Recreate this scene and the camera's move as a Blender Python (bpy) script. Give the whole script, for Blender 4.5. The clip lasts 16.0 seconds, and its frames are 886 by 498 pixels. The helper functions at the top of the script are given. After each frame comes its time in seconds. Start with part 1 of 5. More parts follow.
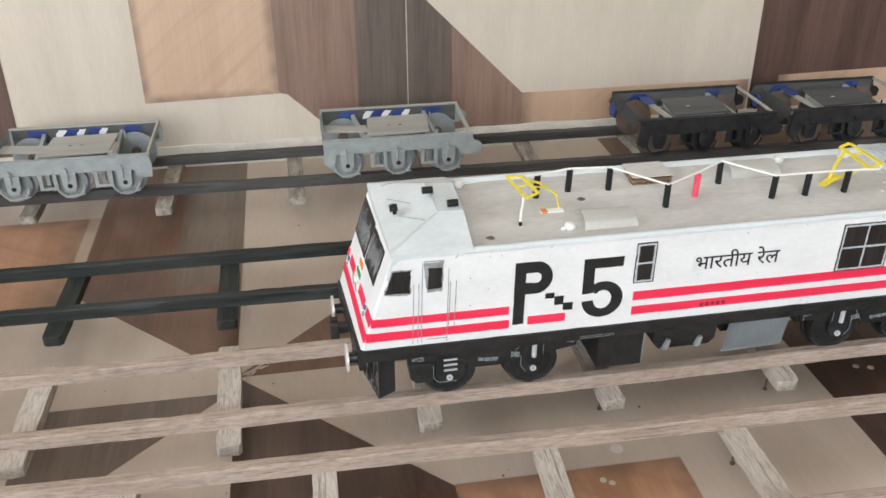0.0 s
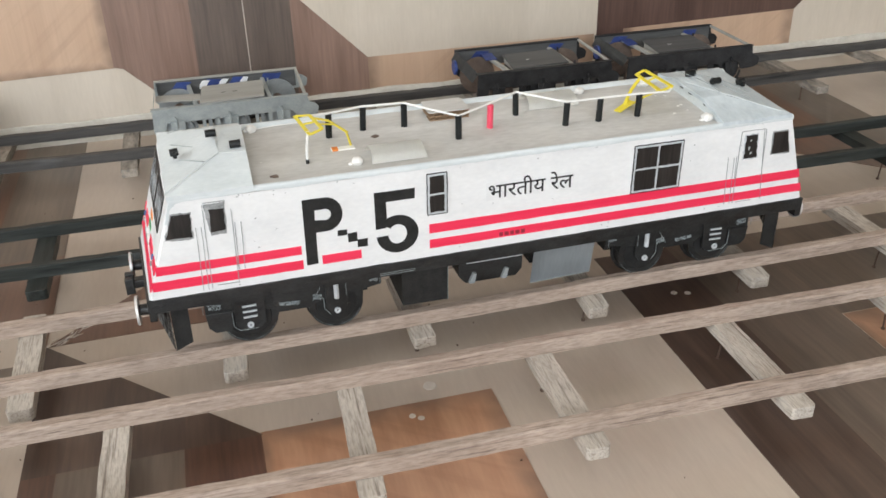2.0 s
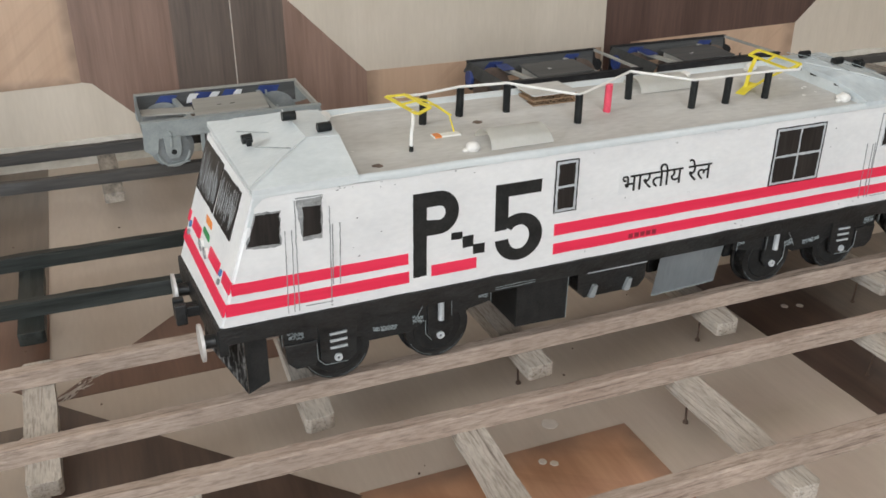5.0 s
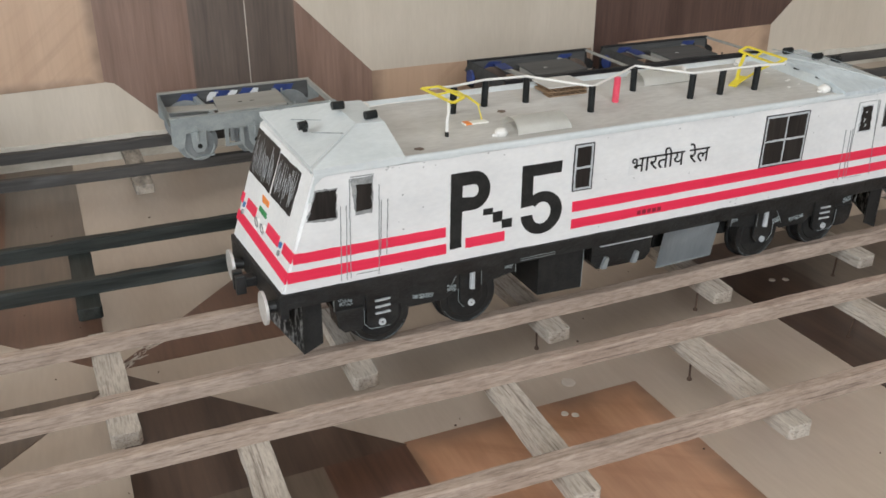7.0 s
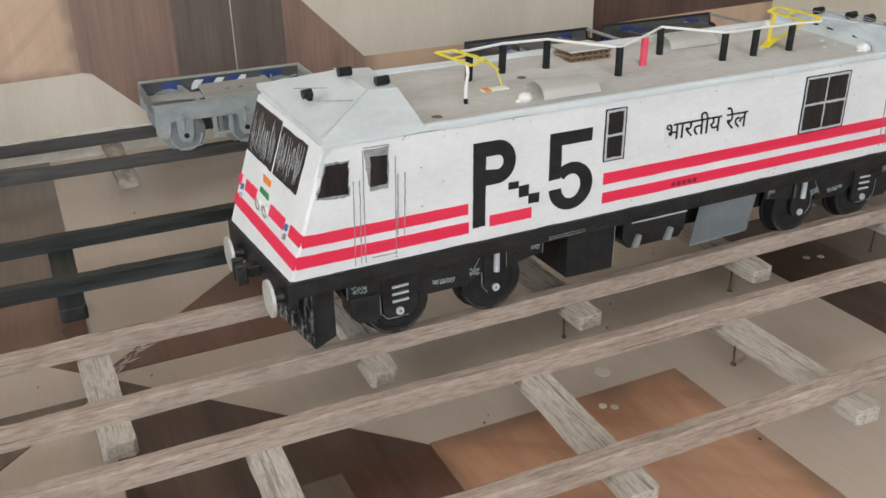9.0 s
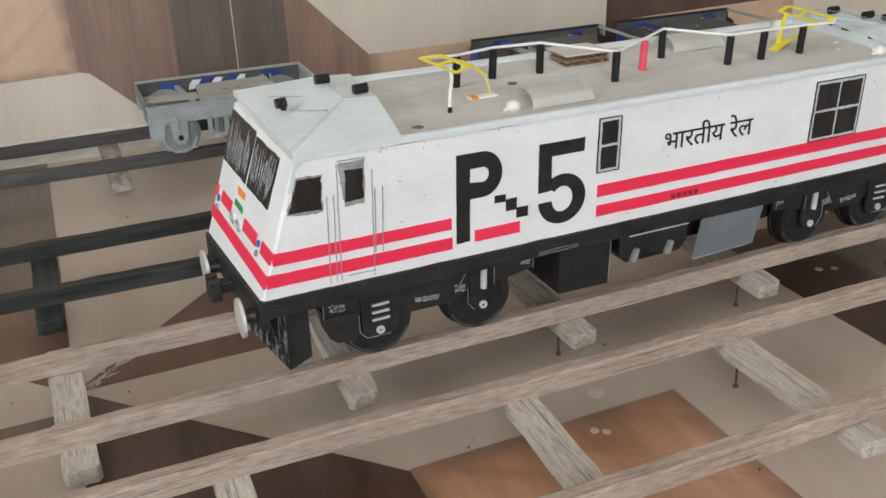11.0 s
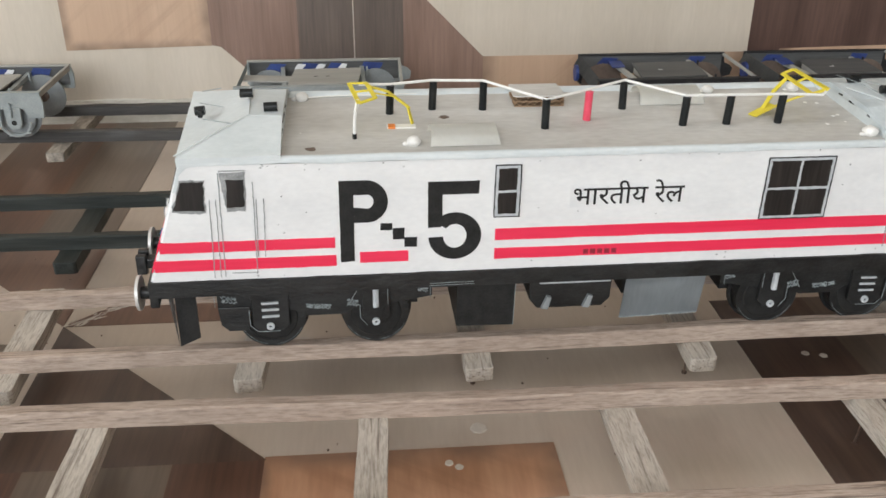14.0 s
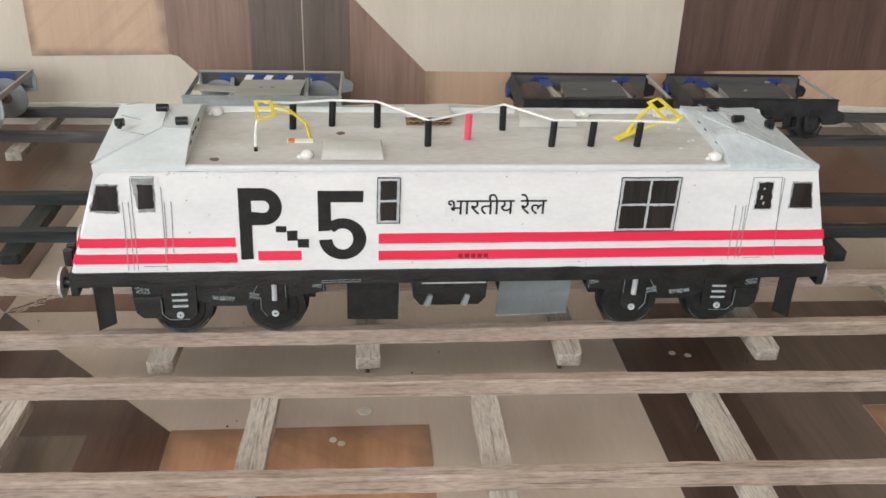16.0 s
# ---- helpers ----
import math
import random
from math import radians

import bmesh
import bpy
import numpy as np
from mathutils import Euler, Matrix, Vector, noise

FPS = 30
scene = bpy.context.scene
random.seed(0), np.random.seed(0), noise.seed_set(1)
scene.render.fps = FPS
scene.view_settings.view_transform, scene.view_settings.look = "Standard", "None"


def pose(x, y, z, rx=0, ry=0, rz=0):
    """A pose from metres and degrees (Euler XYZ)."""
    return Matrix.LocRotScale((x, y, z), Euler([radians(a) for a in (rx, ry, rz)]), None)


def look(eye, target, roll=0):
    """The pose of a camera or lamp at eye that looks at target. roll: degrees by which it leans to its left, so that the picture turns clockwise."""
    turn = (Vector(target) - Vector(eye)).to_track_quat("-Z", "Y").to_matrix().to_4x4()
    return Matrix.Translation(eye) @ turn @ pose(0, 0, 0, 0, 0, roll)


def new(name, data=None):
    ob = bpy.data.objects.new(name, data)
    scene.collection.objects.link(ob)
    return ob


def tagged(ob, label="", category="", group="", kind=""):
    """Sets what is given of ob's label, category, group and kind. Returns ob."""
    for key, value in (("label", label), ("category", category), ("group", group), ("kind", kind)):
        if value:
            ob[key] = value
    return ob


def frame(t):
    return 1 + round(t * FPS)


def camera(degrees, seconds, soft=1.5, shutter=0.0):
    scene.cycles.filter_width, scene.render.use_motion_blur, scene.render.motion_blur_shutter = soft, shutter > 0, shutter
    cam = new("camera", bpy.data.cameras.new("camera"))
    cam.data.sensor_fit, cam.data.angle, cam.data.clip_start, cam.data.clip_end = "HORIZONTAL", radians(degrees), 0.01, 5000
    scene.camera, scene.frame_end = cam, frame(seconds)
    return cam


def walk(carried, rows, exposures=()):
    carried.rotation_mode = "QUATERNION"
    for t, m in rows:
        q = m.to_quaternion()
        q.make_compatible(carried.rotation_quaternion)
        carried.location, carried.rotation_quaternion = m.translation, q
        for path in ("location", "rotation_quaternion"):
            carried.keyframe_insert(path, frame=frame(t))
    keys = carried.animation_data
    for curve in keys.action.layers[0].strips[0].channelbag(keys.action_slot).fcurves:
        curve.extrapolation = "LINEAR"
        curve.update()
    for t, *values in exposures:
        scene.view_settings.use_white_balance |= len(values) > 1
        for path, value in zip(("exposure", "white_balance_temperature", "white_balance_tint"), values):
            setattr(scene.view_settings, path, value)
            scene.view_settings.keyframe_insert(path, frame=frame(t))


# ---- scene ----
cam = camera(52.4, 16.0, soft=1.6)
PATH = [
    (0, (-0.073, -0.425, 0.367), (0.216, 1.306, -0.593), -0.3),
    (0.5, (-0.034, -0.437, 0.363), (0.367, 1.271, -0.599), -0.3),
    (1, (-0.016, -0.452, 0.363), (0.429, 1.243, -0.6), -0.4),
    (1.5, (-0.003, -0.466, 0.359), (0.462, 1.223, -0.605), -0.8),
    (2, (0.0, -0.452, 0.333), (0.438, 1.244, -0.633), -1.6),
    (2.5, (-0.006, -0.434, 0.323), (0.441, 1.272, -0.62), -1.6),
    (3, (-0.022, -0.401, 0.303), (0.459, 1.294, -0.644), -0.5),
    (3.5, (-0.032, -0.367, 0.285), (0.514, 1.317, -0.647), 0.0),
    (4, (-0.045, -0.348, 0.277), (0.561, 1.334, -0.621), -0.6),
    (4.5, (-0.064, -0.344, 0.268), (0.581, 1.34, -0.598), -0.6),
    (7, (-0.13, -0.383, 0.276), (0.593, 1.277, -0.573), -0.1),
    (7.5, (-0.124, -0.381, 0.266), (0.643, 1.261, -0.577), -0.7),
    (8, (-0.129, -0.378, 0.26), (0.648, 1.263, -0.578), -0.7),
    (8.5, (-0.13, -0.364, 0.254), (0.635, 1.283, -0.584), -0.9),
    (9, (-0.133, -0.344, 0.248), (0.627, 1.303, -0.594), -1.3),
    (11.5, (-0.089, -0.331, 0.249), (0.564, 1.346, -0.623), -2.2),
    (12, (-0.066, -0.339, 0.249), (0.427, 1.38, -0.646), -2.1),
    (12.5, (-0.038, -0.344, 0.248), (0.312, 1.403, -0.662), -2.1),
    (13, (-0.01, -0.359, 0.26), (0.24, 1.402, -0.656), -1.3),
    (13.5, (0.022, -0.37, 0.268), (0.202, 1.405, -0.637), -0.4),
    (14, (0.051, -0.38, 0.275), (0.203, 1.402, -0.621), 0.2),
    (14.5, (0.073, -0.396, 0.284), (0.23, 1.391, -0.601), 0.5),
    (15, (0.086, -0.404, 0.286), (0.245, 1.382, -0.601), 1.0),
    (15.5, (0.093, -0.413, 0.29), (0.251, 1.371, -0.6), 1.5),
    (16, (0.101, -0.433, 0.3), (0.267, 1.351, -0.589), 1.9),
]
EXPOSURES = [(0, 0.22, 6320, 10), (1.5, 0.23, 6340, 10), (2.5, 0.07, 6400, 10), (3.5, -0.04, 6420, 10), (9.0, -0.14, 6360, 10), (12.5, -0.08, 6420, 10), (14.0, 0.02, 6450, 10), (16.0, 0.09, 6500, 10)]
walk(cam, [(t, look(eye, target, roll)) for t, eye, target, roll in PATH], EXPOSURES)

# ---- light ----
world = bpy.data.worlds.new("world")
scene.world = world
world.use_nodes = True
wn = world.node_tree.nodes
sky = wn.new("ShaderNodeTexSky")
sky.sky_type, sky.sun_disc = "NISHITA", False
sky.sun_elevation, sky.sun_rotation = radians(40), radians(200)
wn["Background"].inputs["Strength"].default_value = 0.10
world.node_tree.links.new(sky.outputs[0], wn["Background"].inputs["Color"])

sun_data = bpy.data.lights.new("sun", "SUN")
sun_data.energy, sun_data.angle, sun_data.color = 1.0, radians(12), (1.0, 0.96, 0.9)
sun = new("sun", sun_data)
sun.matrix_world = look((-1.6, -3.5, 3.2), (0, 0, 0))


def area_lamp(name, m, w, h, power, color):
    d = bpy.data.lights.new(name, "AREA")
    d.shape, d.size, d.size_y, d.energy, d.color = "RECTANGLE", w, h, power, color
    ob = new(name, d)
    ob.matrix_world = m
    return ob


# Area lamp at an assumed window behind the camera, never in view.
area_lamp("assumed_window_lamp", look((-0.8, -3.95, 1.55), (0.0, 0.3, 0.1)), 2.4, 1.7, 104.0, (0.93, 0.97, 1.0))
# Unseen fill lamp added on the left; the west wall has no window.
area_lamp("unseen_side_fill", look((-2.93, -0.6, 1.15), (0.1, 0.1, 0.05)), 1.4, 1.3, 62.0, (0.90, 0.96, 1.0))


# ---- materials ----
def nodes_of(name):
    m = bpy.data.materials.new(name)
    m.use_nodes = True
    return m, m.node_tree.nodes, m.node_tree.links, m.node_tree.nodes["Principled BSDF"]


def surface(name, c1, c2, scale=60.0, fine=600.0, stretch=(1, 1, 1), rough=0.5, bump=0.15, metal=0.0, spread=0.25, coat=0.0, depth=0.0004, centre=0.72, spec=0.5):
    """Two-scale noise between two colours, with fine relief; stretch below 1 draws the grain out along that axis."""
    m, n, l, p = nodes_of(name)
    tc = n.new("ShaderNodeTexCoord")
    info = n.new("ShaderNodeObjectInfo")
    shift = n.new("ShaderNodeVectorMath")
    shift.operation = "MULTIPLY_ADD"
    l.new(info.outputs["Random"], shift.inputs[0])
    shift.inputs[1].default_value = (3.1, 7.3, 5.7)
    l.new(tc.outputs["Object"], shift.inputs[2])
    mp = n.new("ShaderNodeMapping")
    mp.inputs["Scale"].default_value = stretch
    l.new(shift.outputs[0], mp.inputs["Vector"])
    a = n.new("ShaderNodeTexNoise")
    a.inputs["Scale"].default_value, a.inputs["Detail"].default_value, a.inputs["Roughness"].default_value = scale, 6, 0.6
    b = n.new("ShaderNodeTexNoise")
    b.inputs["Scale"].default_value, b.inputs["Detail"].default_value = fine, 3
    l.new(mp.outputs[0], a.inputs["Vector"])
    l.new(mp.outputs[0], b.inputs["Vector"])
    mix = n.new("ShaderNodeMath")
    mix.operation = "MULTIPLY_ADD"
    l.new(b.outputs["Fac"], mix.inputs[0])
    mix.inputs[1].default_value = 0.45
    l.new(a.outputs["Fac"], mix.inputs[2])
    ramp = n.new("ShaderNodeValToRGB")
    ramp.color_ramp.elements[0].position, ramp.color_ramp.elements[1].position = centre - spread, centre + spread
    ramp.color_ramp.elements[0].color, ramp.color_ramp.elements[1].color = (*c1, 1), (*c2, 1)
    l.new(mix.outputs[0], ramp.inputs["Fac"])
    l.new(ramp.outputs["Color"], p.inputs["Base Color"])
    p.inputs["Metallic"].default_value = metal
    p.inputs["Specular IOR Level"].default_value = spec
    p.inputs["Coat Weight"].default_value = coat
    p.inputs["Coat Roughness"].default_value = 0.30
    rr = n.new("ShaderNodeMapRange")
    rr.inputs["To Min"].default_value, rr.inputs["To Max"].default_value = max(0.05, rough - 0.12), min(1.0, rough + 0.12)
    l.new(a.outputs["Fac"], rr.inputs["Value"])
    l.new(rr.outputs[0], p.inputs["Roughness"])
    bp = n.new("ShaderNodeBump")
    bp.inputs["Strength"].default_value, bp.inputs["Distance"].default_value = bump, depth
    l.new(mix.outputs[0], bp.inputs["Height"])
    l.new(bp.outputs[0], p.inputs["Normal"])
    return m


def timber(name, c1, c2, crack, along, rough=0.85):
    """Bare rough-sawn wood: soft mottling, fine short grain and thin dark splits along one axis."""
    m = surface(name, c1, c2, 75, 700, tuple(0.30 if a else 1 for a in along), rough, 0.9, spread=0.30, spec=0.25)
    n, l = m.node_tree.nodes, m.node_tree.links
    p = n["Principled BSDF"]
    base = p.inputs["Base Color"].links[0].from_socket
    shift = [q for q in n if q.type == "VECT_MATH"][0]
    last = base
    for scale, squeeze, low, high, amount in ((520, 0.035, 0.31, 0.44, 0.80), (950, 0.12, 0.36, 0.54, 0.42)):
        mp = n.new("ShaderNodeMapping")
        mp.inputs["Scale"].default_value = tuple(squeeze if a else 1 for a in along)
        l.new(shift.outputs[0], mp.inputs["Vector"])
        tx = n.new("ShaderNodeTexNoise")
        tx.inputs["Scale"].default_value, tx.inputs["Detail"].default_value, tx.inputs["Roughness"].default_value = scale, 4, 0.65
        l.new(mp.outputs[0], tx.inputs["Vector"])
        rg = n.new("ShaderNodeMapRange")
        for key, v in (("From Min", low), ("From Max", high), ("To Min", amount), ("To Max", 0.0)):
            rg.inputs[key].default_value = v
        l.new(tx.outputs["Fac"], rg.inputs["Value"])
        mx = n.new("ShaderNodeMix")
        mx.data_type = "RGBA"
        l.new(rg.outputs[0], mx.inputs[0])
        l.new(last, mx.inputs[6])
        mx.inputs[7].default_value = (*crack, 1)
        last = mx.outputs[2]
    l.new(last, p.inputs["Base Color"])
    return m


def shade_bordered(m, edge, across, up, sides=(1, 1, 1, 1)):
    """Paints the laminate print's edge shading into the colour as a soft darker border; across and up name the two axes
    of the panel, sides say which edges carry it.
    """
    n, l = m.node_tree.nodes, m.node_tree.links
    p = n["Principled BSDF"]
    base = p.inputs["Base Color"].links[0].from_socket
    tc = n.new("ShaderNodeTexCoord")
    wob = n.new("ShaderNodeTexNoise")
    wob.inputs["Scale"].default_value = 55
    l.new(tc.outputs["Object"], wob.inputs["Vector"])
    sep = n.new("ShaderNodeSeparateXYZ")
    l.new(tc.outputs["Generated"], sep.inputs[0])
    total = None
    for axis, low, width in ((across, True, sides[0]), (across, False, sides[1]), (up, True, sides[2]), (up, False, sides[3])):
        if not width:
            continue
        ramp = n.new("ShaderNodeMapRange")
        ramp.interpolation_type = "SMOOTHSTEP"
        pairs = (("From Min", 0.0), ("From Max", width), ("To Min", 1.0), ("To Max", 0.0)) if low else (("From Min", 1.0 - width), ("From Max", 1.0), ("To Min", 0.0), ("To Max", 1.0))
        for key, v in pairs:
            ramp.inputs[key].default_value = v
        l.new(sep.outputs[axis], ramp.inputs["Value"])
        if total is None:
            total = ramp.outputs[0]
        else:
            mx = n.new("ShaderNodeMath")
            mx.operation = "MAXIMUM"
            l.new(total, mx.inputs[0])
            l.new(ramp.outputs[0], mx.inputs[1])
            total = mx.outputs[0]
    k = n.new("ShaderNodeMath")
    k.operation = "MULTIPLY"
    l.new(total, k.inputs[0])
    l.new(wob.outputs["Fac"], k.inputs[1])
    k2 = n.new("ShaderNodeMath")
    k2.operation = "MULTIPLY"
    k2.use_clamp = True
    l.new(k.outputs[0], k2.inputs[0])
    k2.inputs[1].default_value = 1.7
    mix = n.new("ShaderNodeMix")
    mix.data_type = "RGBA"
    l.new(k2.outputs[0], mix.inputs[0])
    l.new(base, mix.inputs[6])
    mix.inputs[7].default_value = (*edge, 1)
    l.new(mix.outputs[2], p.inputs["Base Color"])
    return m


def slanted(m, colour, angle, scale, flat):
    """Adds the print's long slanting grain lines to a laminate."""
    n, l = m.node_tree.nodes, m.node_tree.links
    p = n["Principled BSDF"]
    base = p.inputs["Base Color"].links[0].from_socket
    tc = n.new("ShaderNodeTexCoord")
    mp = n.new("ShaderNodeMapping")
    mp.inputs["Rotation"].default_value = (0, 0, radians(angle)) if flat else (0, radians(angle), 0)
    mp2 = n.new("ShaderNodeMapping")
    mp2.inputs["Scale"].default_value = (0.06, 1, 1)
    l.new(tc.outputs["Object"], mp.inputs["Vector"])
    l.new(mp.outputs[0], mp2.inputs["Vector"])
    tx = n.new("ShaderNodeTexNoise")
    tx.inputs["Scale"].default_value, tx.inputs["Detail"].default_value, tx.inputs["Roughness"].default_value = scale, 5, 0.62
    l.new(mp2.outputs[0], tx.inputs["Vector"])
    ramp = n.new("ShaderNodeMapRange")
    for key, v in (("From Min", 0.50), ("From Max", 0.72), ("To Min", 0.0), ("To Max", 0.55)):
        ramp.inputs[key].default_value = v
    l.new(tx.outputs["Fac"], ramp.inputs["Value"])
    mix = n.new("ShaderNodeMix")
    mix.data_type = "RGBA"
    l.new(ramp.outputs[0], mix.inputs[0])
    l.new(base, mix.inputs[6])
    mix.inputs[7].default_value = (*colour, 1)
    l.new(mix.outputs[2], p.inputs["Base Color"])
    return m


ALONG_X, ALONG_Y, ALONG_Z = (0.06, 1, 1), (1, 0.06, 1), (1, 1, 0.06)
wood_rail = timber("weathered_wood", (0.32, 0.246, 0.198), (0.51, 0.412, 0.343), (0.13, 0.092, 0.072), (1, 0, 0))
wood_sleeper = timber("sleeper_wood", (0.40, 0.355, 0.305), (0.63, 0.575, 0.505), (0.15, 0.115, 0.092), (0, 1, 0))
# Sleeper wood darkened all over to paint in the shade on its ends.
shaded_sleeper = surface("shaded_grey_sleeper_wood", (0.12, 0.105, 0.09), (0.42, 0.37, 0.31), 110, 420, (1, 0.3, 1), 0.8, 0.8, spread=0.2)
black_wood = surface("black_painted_wood", (0.010, 0.012, 0.011), (0.050, 0.056, 0.052), 140, 800, ALONG_X, 0.5, 0.5, spec=0.22)
black_wood_y = surface("black_painted_sleeper", (0.010, 0.012, 0.011), (0.048, 0.054, 0.050), 140, 800, ALONG_Y, 0.5, 0.5, spec=0.22)
grey_wood = surface("grey_black_painted_wood", (0.020, 0.019, 0.018), (0.085, 0.080, 0.075), 140, 800, ALONG_X, 0.6, 0.5)
# The wall's stronger light is put into the lighter colours of most upright copies.
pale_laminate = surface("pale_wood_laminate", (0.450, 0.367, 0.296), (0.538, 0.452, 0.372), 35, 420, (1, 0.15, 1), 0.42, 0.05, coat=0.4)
pale_laminate_lit_z = surface("pale_wood_laminate_upright_lit", (0.565, 0.495, 0.405), (0.655, 0.578, 0.482), 35, 420, (1, 1, 0.15), 0.42, 0.05, coat=0.4)
peach_laminate = shade_bordered(slanted(surface("peach_wood_laminate", (0.375, 0.190, 0.108), (0.525, 0.298, 0.178), 60, 420, (1, 0.12, 1), 0.42, 0.05, coat=0.4), (0.26, 0.115, 0.060), 35, 60, True), (0.25, 0.145, 0.092), 0, 1, (0.05, 0.12, 0.0, 0.12))
peach_laminate_lit_z = shade_bordered(slanted(surface("peach_wood_laminate_upright_lit", (0.51, 0.345, 0.236), (0.60, 0.420, 0.294), 60, 420, ALONG_Z, 0.42, 0.05, coat=0.4), (0.40, 0.255, 0.170), 40, 70, False), (0.30, 0.205, 0.145), 0, 2, (0.08, 0.10, 0.05, 0.0))
dark_laminate = surface("dark_wood_laminate", (0.040, 0.022, 0.016), (0.115, 0.070, 0.050), 60, 420, ALONG_Y, 0.42, 0.05, coat=0.4)
dark_laminate_lit_z = surface("dark_wood_laminate_upright_lit", (0.060, 0.033, 0.027), (0.145, 0.084, 0.066), 60, 420, ALONG_Z, 0.42, 0.05, coat=0.4)
umber_laminate = surface("umber_wood_laminate", (0.085, 0.060, 0.045), (0.18, 0.135, 0.10), 60, 420, ALONG_Y, 0.42, 0.05, coat=0.4)
umber_laminate_z = surface("umber_wood_laminate_upright", (0.068, 0.051, 0.042), (0.165, 0.124, 0.102), 60, 420, ALONG_Z, 0.42, 0.05, coat=0.4)
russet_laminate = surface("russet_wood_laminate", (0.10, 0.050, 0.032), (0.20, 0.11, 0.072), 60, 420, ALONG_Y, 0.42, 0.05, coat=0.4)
russet_laminate_lit_z = surface("russet_wood_laminate_upright_lit", (0.175, 0.107, 0.080), (0.31, 0.198, 0.152), 60, 420, ALONG_Z, 0.42, 0.05, coat=0.4)
mahogany_laminate = surface("mahogany_wood_laminate", (0.050, 0.024, 0.016), (0.165, 0.078, 0.050), 60, 420, ALONG_Y, 0.42, 0.05, coat=0.4)
tan_laminate = surface("tan_wood_laminate", (0.36, 0.265, 0.19), (0.50, 0.385, 0.285), 60, 420, ALONG_Y, 0.42, 0.05, coat=0.4)
white_paint = surface("white_paint_on_card", (0.705, 0.715, 0.722), (0.835, 0.842, 0.840), 45, 500, (0.5, 1, 1), 0.42, 0.25)
grey_roof = surface("grey_card_roof", (0.47, 0.455, 0.43), (0.66, 0.65, 0.625), 38, 420, (0.35, 1, 1), 0.7, 0.35, spread=0.22)
pale_grey_paint = surface("pale_grey_paint", (0.55, 0.595, 0.605), (0.69, 0.73, 0.74), 70, 600, (0.5, 1, 1), 0.5, 0.35)
blue_grey_wash = surface("blue_grey_paint_on_paper", (0.44, 0.50, 0.535), (0.62, 0.675, 0.70), 55, 420, (1, 0.4, 1), 0.55, 0.6, spread=0.2)
black_paint = surface("black_paint", (0.007, 0.007, 0.007), (0.030, 0.031, 0.031), 120, 900, (0.5, 1, 1), 0.38, 1.0, spec=0.4, depth=0.0007)
black_matt = surface("black_card", (0.007, 0.007, 0.007), (0.026, 0.026, 0.025), 150, 900, (1, 1, 1), 0.65, 0.5, spec=0.3)
red_tape = surface("red_tape", (0.78, 0.022, 0.072), (0.89, 0.040, 0.105), 90, 700, ALONG_X, 0.38, 0.1)
dark_red_ink = surface("dark_red_ink", (0.20, 0.012, 0.025), (0.34, 0.02, 0.045), 300, 900, (1, 1, 1), 0.5, 0.1)
glazing_black = surface("window_black_marker", (0.007, 0.006, 0.006), (0.040, 0.034, 0.031), 160, 900, ALONG_Z, 0.35, 0.3, spec=0.22)
marker_grey = surface("grey_marker_line", (0.16, 0.17, 0.17), (0.40, 0.41, 0.41), 300, 1200, (1, 1, 1), 0.6, 0.2)
silver_paint = surface("silver_grey_paint", (0.42, 0.45, 0.47), (0.62, 0.65, 0.67), 200, 900, (1, 1, 1), 0.45, 0.3)
grey_plate_paint = surface("blue_grey_card", (0.30, 0.335, 0.355), (0.40, 0.435, 0.455), 70, 700, ALONG_Z, 0.55, 0.2)
insulator_black = surface("black_plastic_tube", (0.008, 0.009, 0.009), (0.022, 0.024, 0.024), 200, 900, (1, 1, 1), 0.35, 0.1, spec=0.22)
insulator_red = surface("red_plastic_tube", (0.72, 0.06, 0.11), (0.85, 0.10, 0.16), 200, 900, (1, 1, 1), 0.4, 0.1)
cream_card = surface("cream_card", (0.80, 0.79, 0.735), (0.88, 0.87, 0.825), 80, 700, (1, 1, 1), 0.6, 0.15)
white_wire = surface("white_plastic_wire", (0.74, 0.73, 0.69), (0.84, 0.83, 0.80), 200, 900, (1, 1, 1), 0.4, 0.05)
yellow_card = surface("yellow_card", (0.72, 0.58, 0.03), (0.86, 0.73, 0.07), 150, 900, (1, 1, 1), 0.5, 0.15)
white_lump = surface("white_clay", (0.72, 0.70, 0.66), (0.84, 0.83, 0.80), 200, 900, (1, 1, 1), 0.5, 0.2)
cardboard = surface("brown_corrugated_cardboard", (0.24, 0.15, 0.085), (0.42, 0.29, 0.18), 200, 900, (1, 1, 1), 0.85, 0.3)
buffer_metal = surface("scuffed_white_metal", (0.52, 0.51, 0.49), (0.74, 0.73, 0.71), 200, 900, (1, 1, 1), 0.4, 0.2, metal=0.3)
nail_steel = surface("rusty_steel", (0.075, 0.045, 0.032), (0.22, 0.16, 0.13), 300, 1500, (1, 1, 1), 0.5, 0.3, metal=0.6)
faded_grey = surface("faded_grey_paint", (0.15, 0.175, 0.18), (0.42, 0.47, 0.48), 400, 1500, (1, 1, 1), 0.6, 0.3)
wagon_grey = surface("grey_painted_card", (0.245, 0.275, 0.275), (0.365, 0.395, 0.39), 90, 800, (1, 1, 1), 0.6, 0.4)
wagon_black = surface("black_painted_wagon_card", (0.011, 0.011, 0.012), (0.045, 0.045, 0.046), 90, 800, (1, 1, 1), 0.6, 0.4, spec=0.22)
wagon_plate = surface("grey_card_plate", (0.30, 0.295, 0.265), (0.42, 0.41, 0.375), 90, 800, ALONG_X, 0.7, 0.2)
